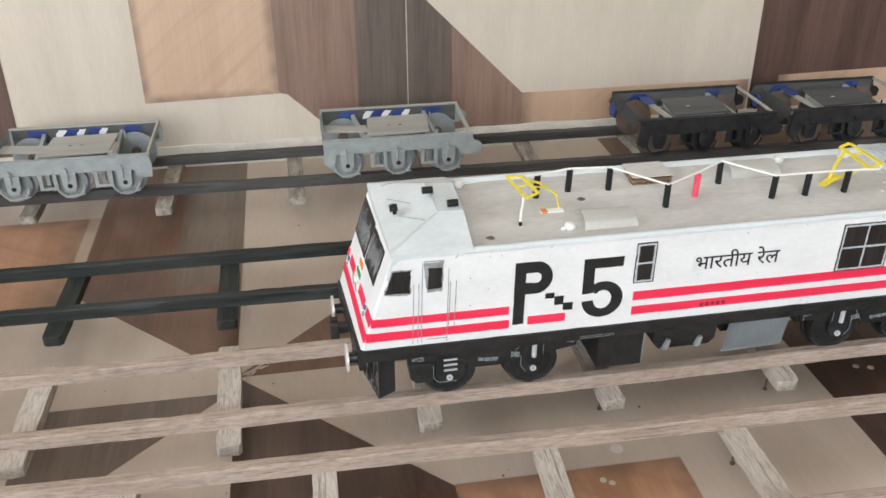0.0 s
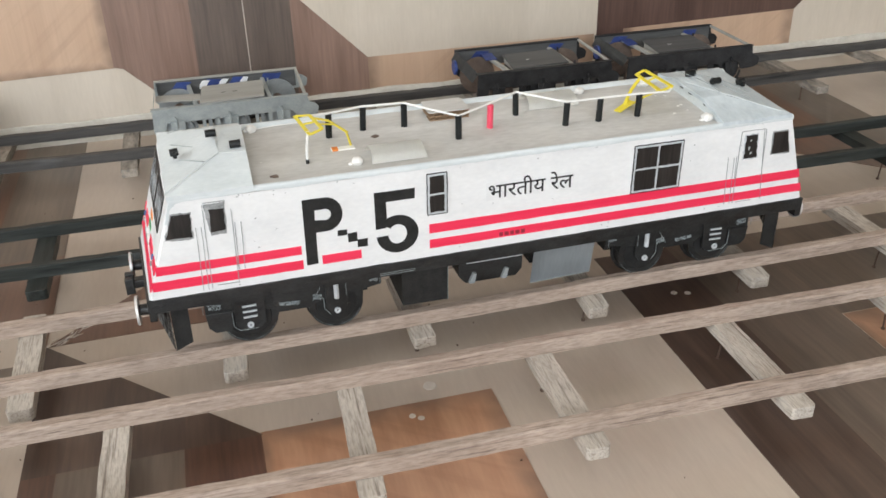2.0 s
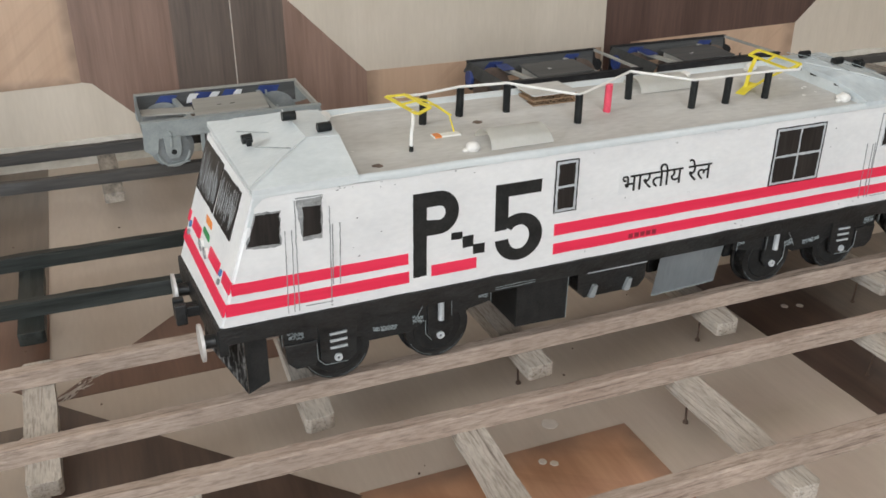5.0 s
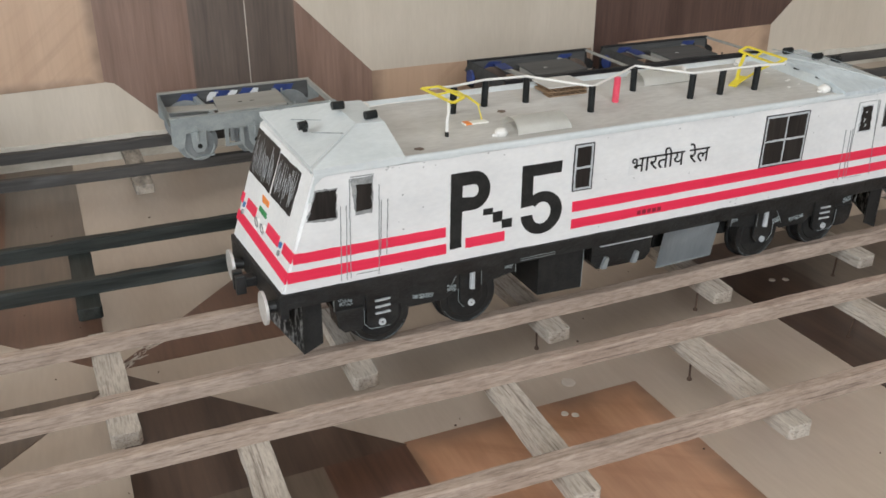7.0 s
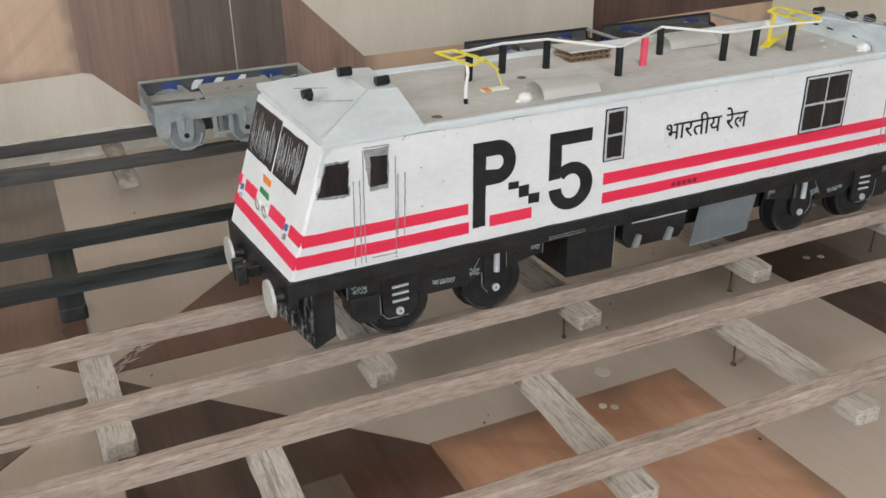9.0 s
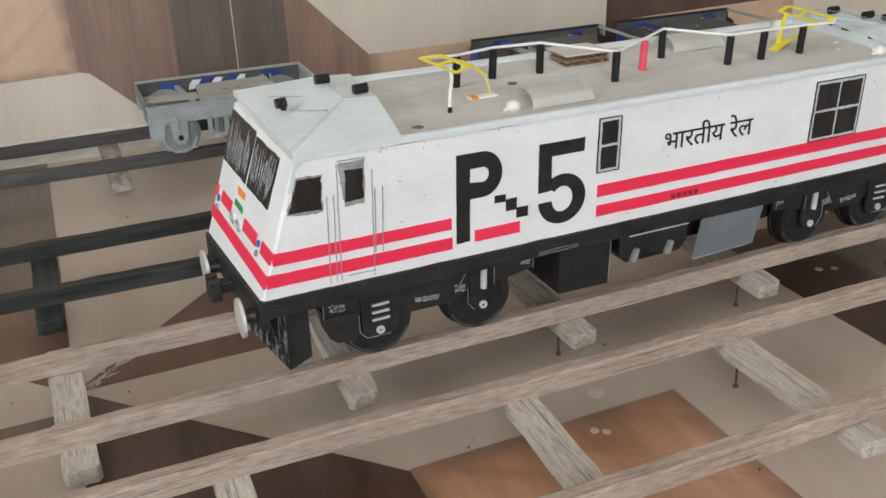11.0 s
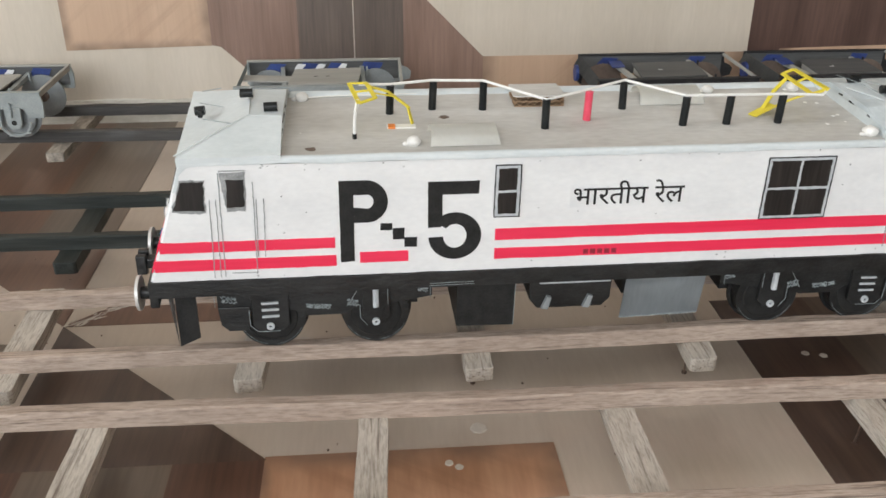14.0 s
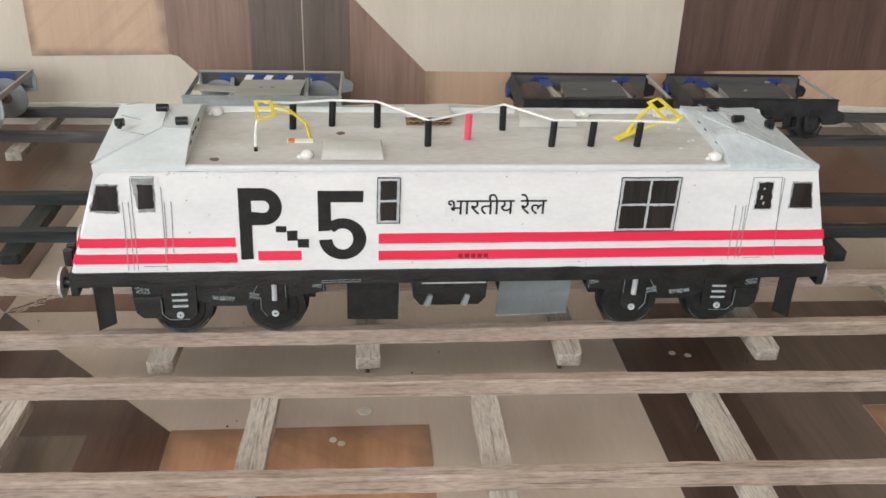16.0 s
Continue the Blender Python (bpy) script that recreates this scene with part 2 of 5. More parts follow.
wagon_dark_plate = surface("dark_grey_card_plate", (0.055, 0.057, 0.056), (0.12, 0.12, 0.118), 90, 800, ALONG_X, 0.7, 0.2)
wheel_grey = surface("grey_wheel_card", (0.20, 0.22, 0.225), (0.30, 0.32, 0.325), 90, 800, (1, 1, 1), 0.55, 0.2)
wheel_brown = surface("bare_brown_wheel_card", (0.10, 0.07, 0.055), (0.20, 0.15, 0.12), 90, 800, (1, 1, 1), 0.7, 0.2)
blue_card = surface("blue_printed_card", (0.014, 0.026, 0.115), (0.040, 0.075, 0.27), 60, 800, (1, 1, 1), 0.5, 0.1)
orange_paint = surface("orange_paint", (0.72, 0.20, 0.03), (0.85, 0.30, 0.07), 200, 900, (1, 1, 1), 0.5, 0.1)
green_paint = surface("green_paint", (0.02, 0.20, 0.06), (0.05, 0.32, 0.11), 200, 900, (1, 1, 1), 0.5, 0.1)
blue_paint = surface("blue_paint", (0.03, 0.12, 0.30), (0.06, 0.2, 0.42), 200, 900, (1, 1, 1), 0.5, 0.1)
plaster = surface("cream_wall_plaster", (0.66, 0.64, 0.60), (0.74, 0.72, 0.68), 12, 150, (1, 1, 1), 0.85, 0.1)
filler_cream = surface("cream_filler", (0.52, 0.49, 0.42), (0.72, 0.69, 0.62), 120, 600, (0.4, 1, 1), 0.85, 0.6)
drop_spot = surface("dried_white_spot", (0.54, 0.48, 0.42), (0.66, 0.60, 0.53), 300, 1500, (1, 1, 1), 0.6, 0.2)
joint_white = surface("pale_joint_filler", (0.42, 0.37, 0.32), (0.62, 0.56, 0.50), 400, 1800, (1, 1, 1), 0.7, 0.2)
scribbled = surface("black_card_with_white_scratches", (0.008, 0.008, 0.008), (0.42, 0.42, 0.41), 420, 1300, (1, 1, 0.35), 0.6, 0.4, spread=0.09, centre=0.80)


# ---- mesh helpers ----
def link(name, bm, material, parent=None, label=""):
    me = bpy.data.meshes.new(name)
    bmesh.ops.recalc_face_normals(bm, faces=bm.faces)
    bm.to_mesh(me)
    bm.free()
    me.materials.append(material)
    ob = new(name, me)
    if parent:
        ob.parent = parent
        ob.matrix_parent_inverse = offset_of(parent).inverted()
    if label:
        ob["label"] = label
    return ob


OFFSETS = {}


def offset_of(ob):
    return OFFSETS.get(ob.name, Matrix.Identity(4))


part = link


def thing(name, at, label, category, group="", kind=""):
    ob = new(name)
    ob.location = at
    ob.empty_display_size = 0.02
    OFFSETS[ob.name] = Matrix.Translation(at)
    return tagged(ob, label, category, group, kind)


def smooth(ob, angle=40):
    for f in ob.data.polygons:
        f.use_smooth = True
    ob.data.set_sharp_from_angle(angle=radians(angle))
    return ob


def box(x0, x1, y0, y1, z0, z1, bevel=0.0, bm=None):
    bm = bm or bmesh.new()
    r = bmesh.ops.create_cube(bm, size=1, matrix=Matrix.Translation(((x0 + x1) / 2, (y0 + y1) / 2, (z0 + z1) / 2)) @ Matrix.Diagonal((x1 - x0, y1 - y0, z1 - z0, 1)))
    if bevel:
        es = list({e for v in r["verts"] for e in v.link_edges})
        bmesh.ops.bevel(bm, geom=es, offset=bevel, segments=2, affect="EDGES", profile=0.6)
    return bm


def prism(points, axis, a, b, bm=None, bevel=0.0):
    """A flat outline pushed from a to b along an axis; points give the two other coordinates in x, y, z order."""
    bm = bm or bmesh.new()

    def at(p, v):
        return {"x": (v, p[0], p[1]), "y": (p[0], v, p[1]), "z": (p[0], p[1], v)}[axis]

    lo = [bm.verts.new(at(p, a)) for p in points]
    hi = [bm.verts.new(at(p, b)) for p in points]
    fs = [bm.faces.new(lo), bm.faces.new(hi[::-1])]
    n = len(points)
    for i in range(n):
        fs.append(bm.faces.new((lo[i], lo[(i + 1) % n], hi[(i + 1) % n], hi[i])))
    if bevel:
        es = list({e for f in fs for e in f.edges})
        bmesh.ops.bevel(bm, geom=es, offset=bevel, segments=2, affect="EDGES", profile=0.6)
    return bm


def rod(a, b, r0, r1=None, seg=12, bm=None):
    bm = bm or bmesh.new()
    a, b = Vector(a), Vector(b)
    m = Matrix.Translation((a + b) / 2) @ (b - a).to_track_quat("Z", "Y").to_matrix().to_4x4()
    bmesh.ops.create_cone(bm, cap_ends=True, segments=seg, radius1=r0, radius2=r0 if r1 is None else r1, depth=(b - a).length, matrix=m)
    return bm


def tube(points, r, seg=8, steps=5):
    """A round wire through the points, smoothed between them."""
    ps = [Vector(p) for p in points]
    path = []
    for i in range(len(ps) - 1):
        p0, p1, p2, p3 = ps[max(i - 1, 0)], ps[i], ps[i + 1], ps[min(i + 2, len(ps) - 1)]
        for k in range(steps):
            t = k / steps
            path.append(0.5 * (2 * p1 + (p2 - p0) * t + (2 * p0 - 5 * p1 + 4 * p2 - p3) * t * t + (3 * p1 - p0 - 3 * p2 + p3) * t ** 3))
    path.append(ps[-1])
    bm = bmesh.new()
    rings = []
    for i, p in enumerate(path):
        d = (path[min(i + 1, len(path) - 1)] - path[max(i - 1, 0)]).normalized()
        q = d.to_track_quat("Z", "Y")
        rings.append([bm.verts.new(p + q @ Vector((r * math.cos(6.2832 * k / seg), r * math.sin(6.2832 * k / seg), 0))) for k in range(seg)])
    for a, b in zip(rings, rings[1:]):
        for k in range(seg):
            bm.faces.new((a[k], a[(k + 1) % seg], b[(k + 1) % seg], b[k]))
    bm.faces.new(rings[0][::-1])
    bm.faces.new(rings[-1])
    return bm


def strip(points, w, t=0.0006):
    """A flat card strip through points, w wide in the horizontal direction across its run."""
    bm = bmesh.new()
    ps = [Vector(p) for p in points]
    rows_ = []
    for i, p in enumerate(ps):
        d = (ps[min(i + 1, len(ps) - 1)] - ps[max(i - 1, 0)]).normalized()
        s = d.cross(Vector((0, 0, 1))).normalized() * w / 2
        u = s.cross(d).normalized() * t / 2
        rows_.append([bm.verts.new(p + q) for q in (s + u, s - u, -s - u, -s + u)])
    for a, b in zip(rows_, rows_[1:]):
        for k in range(4):
            bm.faces.new((a[k], a[(k + 1) % 4], b[(k + 1) % 4], b[k]))
    bm.faces.new(rows_[0])
    bm.faces.new(rows_[-1][::-1])
    return bm


def blob(c, r, squash=0.8, seed=1, wobble=0.18):
    bm = bmesh.new()
    bmesh.ops.create_icosphere(bm, subdivisions=3, radius=1)
    for v in bm.verts:
        k = 1 + wobble * noise.noise(v.co * 1.7 + Vector((seed * 3.3, 0, 0)))
        v.co = Vector(c) + Vector((v.co.x, v.co.y, v.co.z * squash)) * r * k
    return bm


# ---- the floor and the back wall of patterned laminate ----
U = 0.128
FX = -0.130
WY = 0.46
SPAN_X0, SPAN_X1, SOUTH = -3.0, 3.2, -4.0


def structure(name, bm, material, label, category):
    ob = link(name, bm, material)
    return tagged(ob, label, category, kind="structure")


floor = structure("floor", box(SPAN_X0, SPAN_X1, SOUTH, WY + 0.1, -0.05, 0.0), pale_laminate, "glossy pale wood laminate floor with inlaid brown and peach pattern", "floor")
wall_north = structure("wall_north", box(SPAN_X0, SPAN_X1, WY, WY + 0.1, 0.0, 2.6), pale_laminate_lit_z, "pale wood laminate wall with brown and peach pattern pieces", "wall")


def floor_piece(points, material):
    return part("panel", prism(points, "z", -0.002, 0.0004), material, floor)


def wall_piece(points, material):
    return part("panel", prism(points, "y", WY - 0.0004, WY + 0.002), material, wall_north)


# eight-pointed pinwheels, six units apart
for cx in (FX, FX + 6 * U):
    cy = 0.083
    x0, x1, y0, y1 = cx - U, cx + U, cy - U, cy + U
    floor_piece([(cx, cy), (x1, y1), (x1, cy)], russet_laminate)
    floor_piece([(cx, cy), (x1, y0), (cx, y0)], dark_laminate)
    floor_piece([(cx - 0.004, cy - 0.017), (x0, cy - 0.017), (x0, y0 - 0.010)], umber_laminate)
    floor_piece([(cx, cy), (cx, y1), (x0, y1)], russet_laminate)
    floor_piece([(x0, y1), (cx - 0.055, y1), (cx - 0.055, WY), (x0, WY)], russet_laminate)
    floor_piece([(cx - 0.055, y1), (cx, y1), (cx, WY), (cx - 0.055, WY)], umber_laminate)
cx, y0 = FX, 0.083 - U
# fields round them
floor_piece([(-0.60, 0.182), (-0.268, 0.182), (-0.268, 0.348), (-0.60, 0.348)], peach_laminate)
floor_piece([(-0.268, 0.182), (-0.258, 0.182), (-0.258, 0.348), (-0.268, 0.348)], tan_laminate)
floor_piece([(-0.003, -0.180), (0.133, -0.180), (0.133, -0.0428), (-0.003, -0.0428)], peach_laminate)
floor_piece([(cx, y0), (cx + 0.018, y0), (cx + 0.018, -0.285), (cx, -0.30)], mahogany_laminate)
floor_piece([(cx + 0.018, y0), (-0.045, y0), (-0.045, -0.222), (cx + 0.018, -0.285)], umber_laminate)
floor_piece([(-0.045, y0), (-0.003, y0), (-0.003, -0.18), (-0.045, -0.222)], mahogany_laminate)
floor_piece([(0.254, -0.42), (0.312, -0.42), (0.312, 0.083), (0.254, 0.083)], dark_laminate)
floor_piece([(0.312, -0.42), (0.380, -0.42), (0.380, 0.083), (0.312, 0.083)], umber_laminate)
floor_piece([(0.380, -0.034), (0.51, -0.034), (0.51, 0.083), (0.380, 0.083)], umber_laminate)
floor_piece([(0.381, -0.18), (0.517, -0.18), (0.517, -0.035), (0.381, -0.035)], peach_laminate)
floor_piece([(0.190, 0.335), (0.300, 0.211), (0.51, 0.211), (0.51, WY), (0.245, WY), (0.245, 0.395)], russet_laminate)

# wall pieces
wall_piece([(-0.70, 0.0), (-0.346, 0.0), (-0.346, 0.9), (-0.70, 0.9)], dark_laminate_lit_z)
wall_piece([(-0.222, 0.068), (-0.0915, 0.0705), (-0.0915, 0.30), (-0.222, 0.30)], peach_laminate_lit_z)
wall_piece([(-0.0915, 0.071), (-0.083, 0.069), (-0.012, 0.0), (-0.012, 0.9), (-0.0915, 0.9)], russet_laminate_lit_z)
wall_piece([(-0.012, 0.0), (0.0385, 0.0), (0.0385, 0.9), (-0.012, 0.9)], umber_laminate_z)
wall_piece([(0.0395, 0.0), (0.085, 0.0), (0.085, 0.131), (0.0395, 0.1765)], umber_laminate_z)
wall_piece([(0.085, 0.0), (0.160, 0.0), (0.160, 0.056), (0.085, 0.131)], russet_laminate_lit_z)
wall_piece([(0.160, 0.0), (0.415, 0.0), (0.415, 0.056), (0.160, 0.056)], peach_laminate_lit_z)
wall_piece([(0.418, 0.0), (0.45, 0.0), (0.45, 0.0585), (0.666, 0.0615), (0.80, 0.185), (0.80, 0.9), (0.418, 0.9)], dark_laminate_lit_z)
wall_piece([(0.45, 0.0), (0.666, 0.0), (0.666, 0.0615), (0.45, 0.0585)], peach_laminate_lit_z)
bm = bmesh.new()
z = 0.004
while z < 0.5:
    h = random.uniform(0.006, 0.02)
    w = random.uniform(0.0002, 0.0005)
    box(0.0390 - w, 0.0390 + w, WY - 0.0008, WY + 0.001, z, z + h, 0, bm)
    z += h + random.choice((0.001, 0.004, 0.009))
part("joint", bm, joint_white, wall_north, "chipped white joint line")

# rough cream filler bead where wall meets floor
bm = bmesh.new()
rings = []
for i in range(261):
    x = -1.0 + 0.01 * i
    h = 0.0215 + 0.0022 * noise.noise(Vector((x * 19, 0, 0))) + 0.0008 * noise.noise(Vector((x * 90, 3, 0)))
    rings.append([bm.verts.new((x, y, z)) for y, z in ((WY + 0.002, h + 0.0004), (WY - 0.0022, h - 0.0006), (WY - 0.0045, h * 0.5), (WY - 0.0060, -0.001), (WY + 0.002, -0.001))])
for a, b in zip(rings, rings[1:]):
    for k in range(5):
        bm.faces.new((a[k], a[(k + 1) % 5], b[(k + 1) % 5], b[k]))
bm.faces.new(rings[0])
bm.faces.new(rings[-1][::-1])
structure("trim", bm, filler_cream, "rough cream filler bead along the wall base", "trim")

# the rest of the room, never in view: walls, window opening and ceiling are assumed
structure("wall_west", box(SPAN_X0 - 0.1, SPAN_X0, SOUTH - 0.1, WY + 0.1, 0, 2.6), plaster, "assumed plain cream plaster wall, out of view", "wall")
structure("wall_east", box(SPAN_X1, SPAN_X1 + 0.1, SOUTH - 0.1, WY + 0.1, 0, 2.6), plaster, "assumed plain cream plaster wall, out of view", "wall")
bm = box(SPAN_X0, SPAN_X1, SOUTH - 0.1, SOUTH, 0, 0.60)
box(SPAN_X0, SPAN_X1, SOUTH - 0.1, SOUTH, 2.45, 2.6, 0, bm)
box(SPAN_X0, -2.10, SOUTH - 0.1, SOUTH, 0.60, 2.45, 0, bm)
box(0.55, SPAN_X1, SOUTH - 0.1, SOUTH, 0.60, 2.45, 0, bm)
structure("wall_south", bm, plaster, "assumed plain cream plaster wall with an assumed window opening, out of view", "wall")
structure("ceiling", box(SPAN_X0 - 0.1, SPAN_X1 + 0.1, SOUTH - 0.1, WY + 0.1, 2.6, 2.7), plaster, "assumed plain cream ceiling, out of view", "ceiling")


# ---- tracks ----
RAIL_TOP, RAIL_H, RAIL_W = 0.034, 0.011, 0.0072
SL_H = 0.0076


def rail_mesh(x0, x1, y, top, h, w, seed):
    bm = bmesh.new()
    rnd = random.Random(seed)
    n = 150
    rings = []
    for i in range(n + 1):
        x = x0 + (x1 - x0) * i / n
        bow = 0.0010 * math.sin(x * 5 + seed) + 0.0004 * math.sin(x * 23 + seed * 2)
        zz = 0.0005 * math.sin(x * 7 + seed * 3)
        j = [rnd.uniform(-0.0003, 0.0003) for _ in range(8)]
        c = 0.0008
        rings.append([bm.verts.new((x, y + bow + a, zz + b)) for a, b in (
            (-w / 2 + j[0], top - h), (-w / 2 + j[1], top - c + j[2]), (-w / 2 + c + j[3], top + j[4]),
            (w / 2 - c + j[5], top + j[4]), (w / 2 + j[6], top - c), (w / 2 + j[7], top - h))])
    for a, b in zip(rings, rings[1:]):
        for k in range(6):
            bm.faces.new((a[k], a[(k + 1) % 6], b[(k + 1) % 6], b[k]))
    bm.faces.new(rings[0])
    bm.faces.new(rings[-1][::-1])
    return bm


def track(label, y_near, y_far, yaw, ends, sleepers, rail_mat, sleeper_mat, seed, rail_h, rail_top=RAIL_TOP, group="model tracks"):
    root = thing("railway_track", (0.15, (y_near + y_far) / 2, 0), label, "model track", group)
    for k, y in enumerate((y_near, y_far)):
        smooth(part("rail", rail_mesh(-0.62, 1.05, y, rail_top, rail_h, RAIL_W, seed + 3 * k), rail_mat, root), 30)
    rnd = random.Random(seed)
    top = rail_top - rail_h
    for xs, sk in sleepers:
        w = 0.0138 + rnd.uniform(-0.0007, 0.0007)
        a, b = ends[0] + rnd.uniform(-0.0015, 0.0015), ends[1] + rnd.uniform(-0.0015, 0.0015)
        c = rnd.uniform(0.0012, 0.0024)
        outline = [(xs - w / 2 - sk, a + c * 0.7), (xs - w / 2 - sk + c, a), (xs + w / 2 - sk - c, a + rnd.uniform(-0.001, 0.001)), (xs + w / 2 - sk, a + c)]
        for q in range(1, 8):
            v = q / 8
            outline.append((xs + w / 2 - sk + 2 * sk * v + rnd.uniform(-0.0003, 0.0003), a + (b - a) * v))
        outline += [(xs + w / 2 + sk, b - c * 0.5), (xs + w / 2 + sk - c, b), (xs - w / 2 + sk + c * 0.5, b), (xs - w / 2 + sk, b - c)]
        for q in range(7, 0, -1):
            v = q / 8
            outline.append((xs - w / 2 - sk + 2 * sk * v + rnd.uniform(-0.0003, 0.0003), a + (b - a) * v))
        part("sleeper", prism(outline, "z", top - SL_H, top, bevel=0.0005), sleeper_mat, root)
        for y in (y_far - 0.006,) if xs > 0.09 and y_near < -0.1 else (y_near + 0.006,) if xs > 0.09 else ():
            dx, dy = rnd.uniform(-0.0015, 0.0015), rnd.uniform(-0.001, 0.001)
            bm = rod((xs - 0.001 + dx, y + dy, 0.0010), (xs - 0.001, y, top - SL_H + 0.002), 0.0006, seg=8)
            rod((xs - 0.001 + dx, y + dy, 0.0), (xs - 0.001 + dx, y + dy, 0.0010), 0.0014, seg=10, bm=bm)
            part("nail", bm, nail_steel, root, "rusty nail used as a leg")
    root.rotation_euler[2] = radians(yaw)
    return root


STEP = 0.1135
front_sleepers = [(-0.527, 0.001), (-0.413, -0.001), (-0.300, 0.002), (-0.183, 0.0), (-0.0768, 0.0), (0.0466, 0.0012), (0.1608, -0.0010), (0.2782, -0.0002), (0.3930, 0.001), (0.5060, 0.0), (0.6200, -0.001), (0.7330, 0.001)]
loco_sleepers = [(-0.588, 0.0), (-0.475, 0.001), (-0.360, -0.001), (-0.2460, 0.001), (-0.1300, -0.0015), (-0.0100, 0.002), (0.1005, 0.0), (0.2155, 0.0020), (0.3303, 0.001), (0.4420, 0.0), (0.5560, 0.001), (0.6700, 0.0), (0.7830, 0.0)]
track("unpainted weathered wooden model track on nail legs", -0.1190, -0.0475, -0.9, (-0.1355, -0.036), front_sleepers, wood_rail, wood_sleeper, 11, 0.0092, 0.0334)
track("unpainted wooden model track carrying the white locomotive", 0.0035, 0.0630, 0.1, (-0.0155, 0.083), loco_sleepers, wood_rail, wood_sleeper, 23, 0.0087)
track("black painted wooden model track on nail legs", 0.1355, 0.1965, -0.5, (0.112, 0.216), [(-0.1355 + STEP * k, 0.001 * (k % 3 - 1)) for k in range(-4, 10)], black_wood, black_wood_y, 37, 0.0090)
track("grey-black painted wooden model track carrying unfinished wagons", 0.3310, 0.4020, -0.5, (0.305, 0.422), [(-0.0815 + STEP * k, 0.001 * (k % 3 - 1)) for k in range(-4, 10)], grey_wood, shaded_sleeper, 41, 0.0088)

# ---- locomotive ----
NEAR, FAR = -0.0085, 0.0720
MID = 0.1490
loco = thing("model_locomotive", (MID, 0.031, RAIL_TOP), "white handmade card locomotive with red stripes on unpainted wooden track", "model train")


def front_x(z):
    return -0.0560 + 0.325 * (z - 0.0740)


def skew(y):
    """The nose stands a little askew: its near corner is set back."""
    return 0.0045 * (FAR - y) / (FAR - NEAR) - 0.0008


def back_x(z):
    return 0.3550 - 0.290 * (z - 0.0740)


def ends_at(z):
    return front_x(z), back_x(z)


a0, b0 = ends_at(0.0745)
a1, b1 = ends_at(0.1330)
bm = bmesh.new()
vs = [bm.verts.new(p) for p in ((a0 + skew(NEAR), NEAR, 0.0745), (b0, NEAR, 0.0745), (b0, FAR, 0.0745), (a0 + skew(FAR), FAR, 0.0745), (a1 + skew(NEAR), NEAR, 0.1324), (b1, NEAR, 0.1324), (back_x(0.1366), FAR, 0.1366), (front_x(0.1366) + skew(FAR), FAR, 0.1366))]
for q in ((0, 1, 2, 3), (4, 5, 6, 7), (0, 1, 5, 4), (1, 2, 6, 5), (2, 3, 7, 6), (3, 0, 4, 7)):
    bm.faces.new([vs[i] for i in q])
bmesh.ops.bevel(bm, geom=list(bm.edges), offset=0.0012, segments=3, affect="EDGES")
body = smooth(part("body", bm, white_paint, loco, "white painted card body"))
nose = [(a0 - 0.0008 + skew(NEAR), NEAR - 0.0006), (b0 + 0.0008, NEAR - 0.0006), (b0 + 0.0008, FAR + 0.0006), (a0 - 0.0008 + skew(FAR), FAR + 0.0006)]
part("underframe", prism(nose, "z", 0.0676, 0.0752, bevel=0.0006), black_paint, loco, "black painted underframe")
for xa, xb in ((a0 - 0.0011, a0 + 0.0030), (b0 - 0.0030, b0 + 0.0011)):
    k = xa < 0
    part("buffer_beam", prism([(xa + skew(NEAR) * k, NEAR - 0.0004), (xb + skew(NEAR) * k, NEAR - 0.0004), (xb + skew(FAR) * k, FAR + 0.0004), (xa + skew(FAR) * k, FAR + 0.0004)], "z", 0.0625, 0.0750, bevel=0.0005), black_paint, loco, "black buffer beam")


bm = bmesh.new()
edge = []
for i in range(161):
    x = a0 - 0.0006 + skew(NEAR) + (b0 - a0 - skew(NEAR) + 0.0012) * i / 160
    z = 0.0757 + 0.0007 * noise.noise(Vector((x * 60, 2, 0))) + 0.0003 * noise.noise(Vector((x * 300, 5, 0)))
    edge.append([bm.verts.new((x, y, q)) for y, q in ((NEAR - 0.0009, 0.0678), (NEAR - 0.0009, z - 0.0003), (NEAR - 0.0001, z))])
for a, b in zip(edge, edge[1:]):
    for k in range(2):
        bm.faces.new((a[k], a[k + 1], b[k + 1], b[k]))
part("painted_edge", bm, black_paint, loco, "uneven black paint edge")


def roof_z(y):
    return 0.1318 + (y - NEAR) * 0.062


# painted lips along both sides of the roof sheet
for yy, d in ((NEAR, 1), (FAR, -1)):
    bm = bmesh.new()
    lip = []
    zt = roof_z(yy)
    for i in range(121):
        xa = a1 - 0.0006 + skew(yy) + 0.003 * (yy == FAR)
        x = xa + (b1 - 0.0004 - xa) * i / 120
        dz = 0.0008 * noise.noise(Vector((x * 45, d, 0))) + 0.0003 * noise.noise(Vector((x * 260, d, 0)))
        lip.append([bm.verts.new((x, yy + d * o, z)) for o, z in ((-0.0006, zt - 0.0004 + dz), (-0.0008, zt + 0.0018), (-0.0002, zt + 0.0026), (0.0012, zt + 0.0029 + dz * 0.3), (0.0042 + dz, roof_z(yy + d * 0.0042) + 0.0012), (0.0048 + dz, zt - 0.0004))])
    for a, b in zip(lip, lip[1:]):
        for k in range(5):
            bm.faces.new((a[k], a[k + 1], b[k + 1], b[k]))
    smooth(part("roof_edge", bm, pale_grey_paint, loco, "pale grey painted roof edge"), 50)
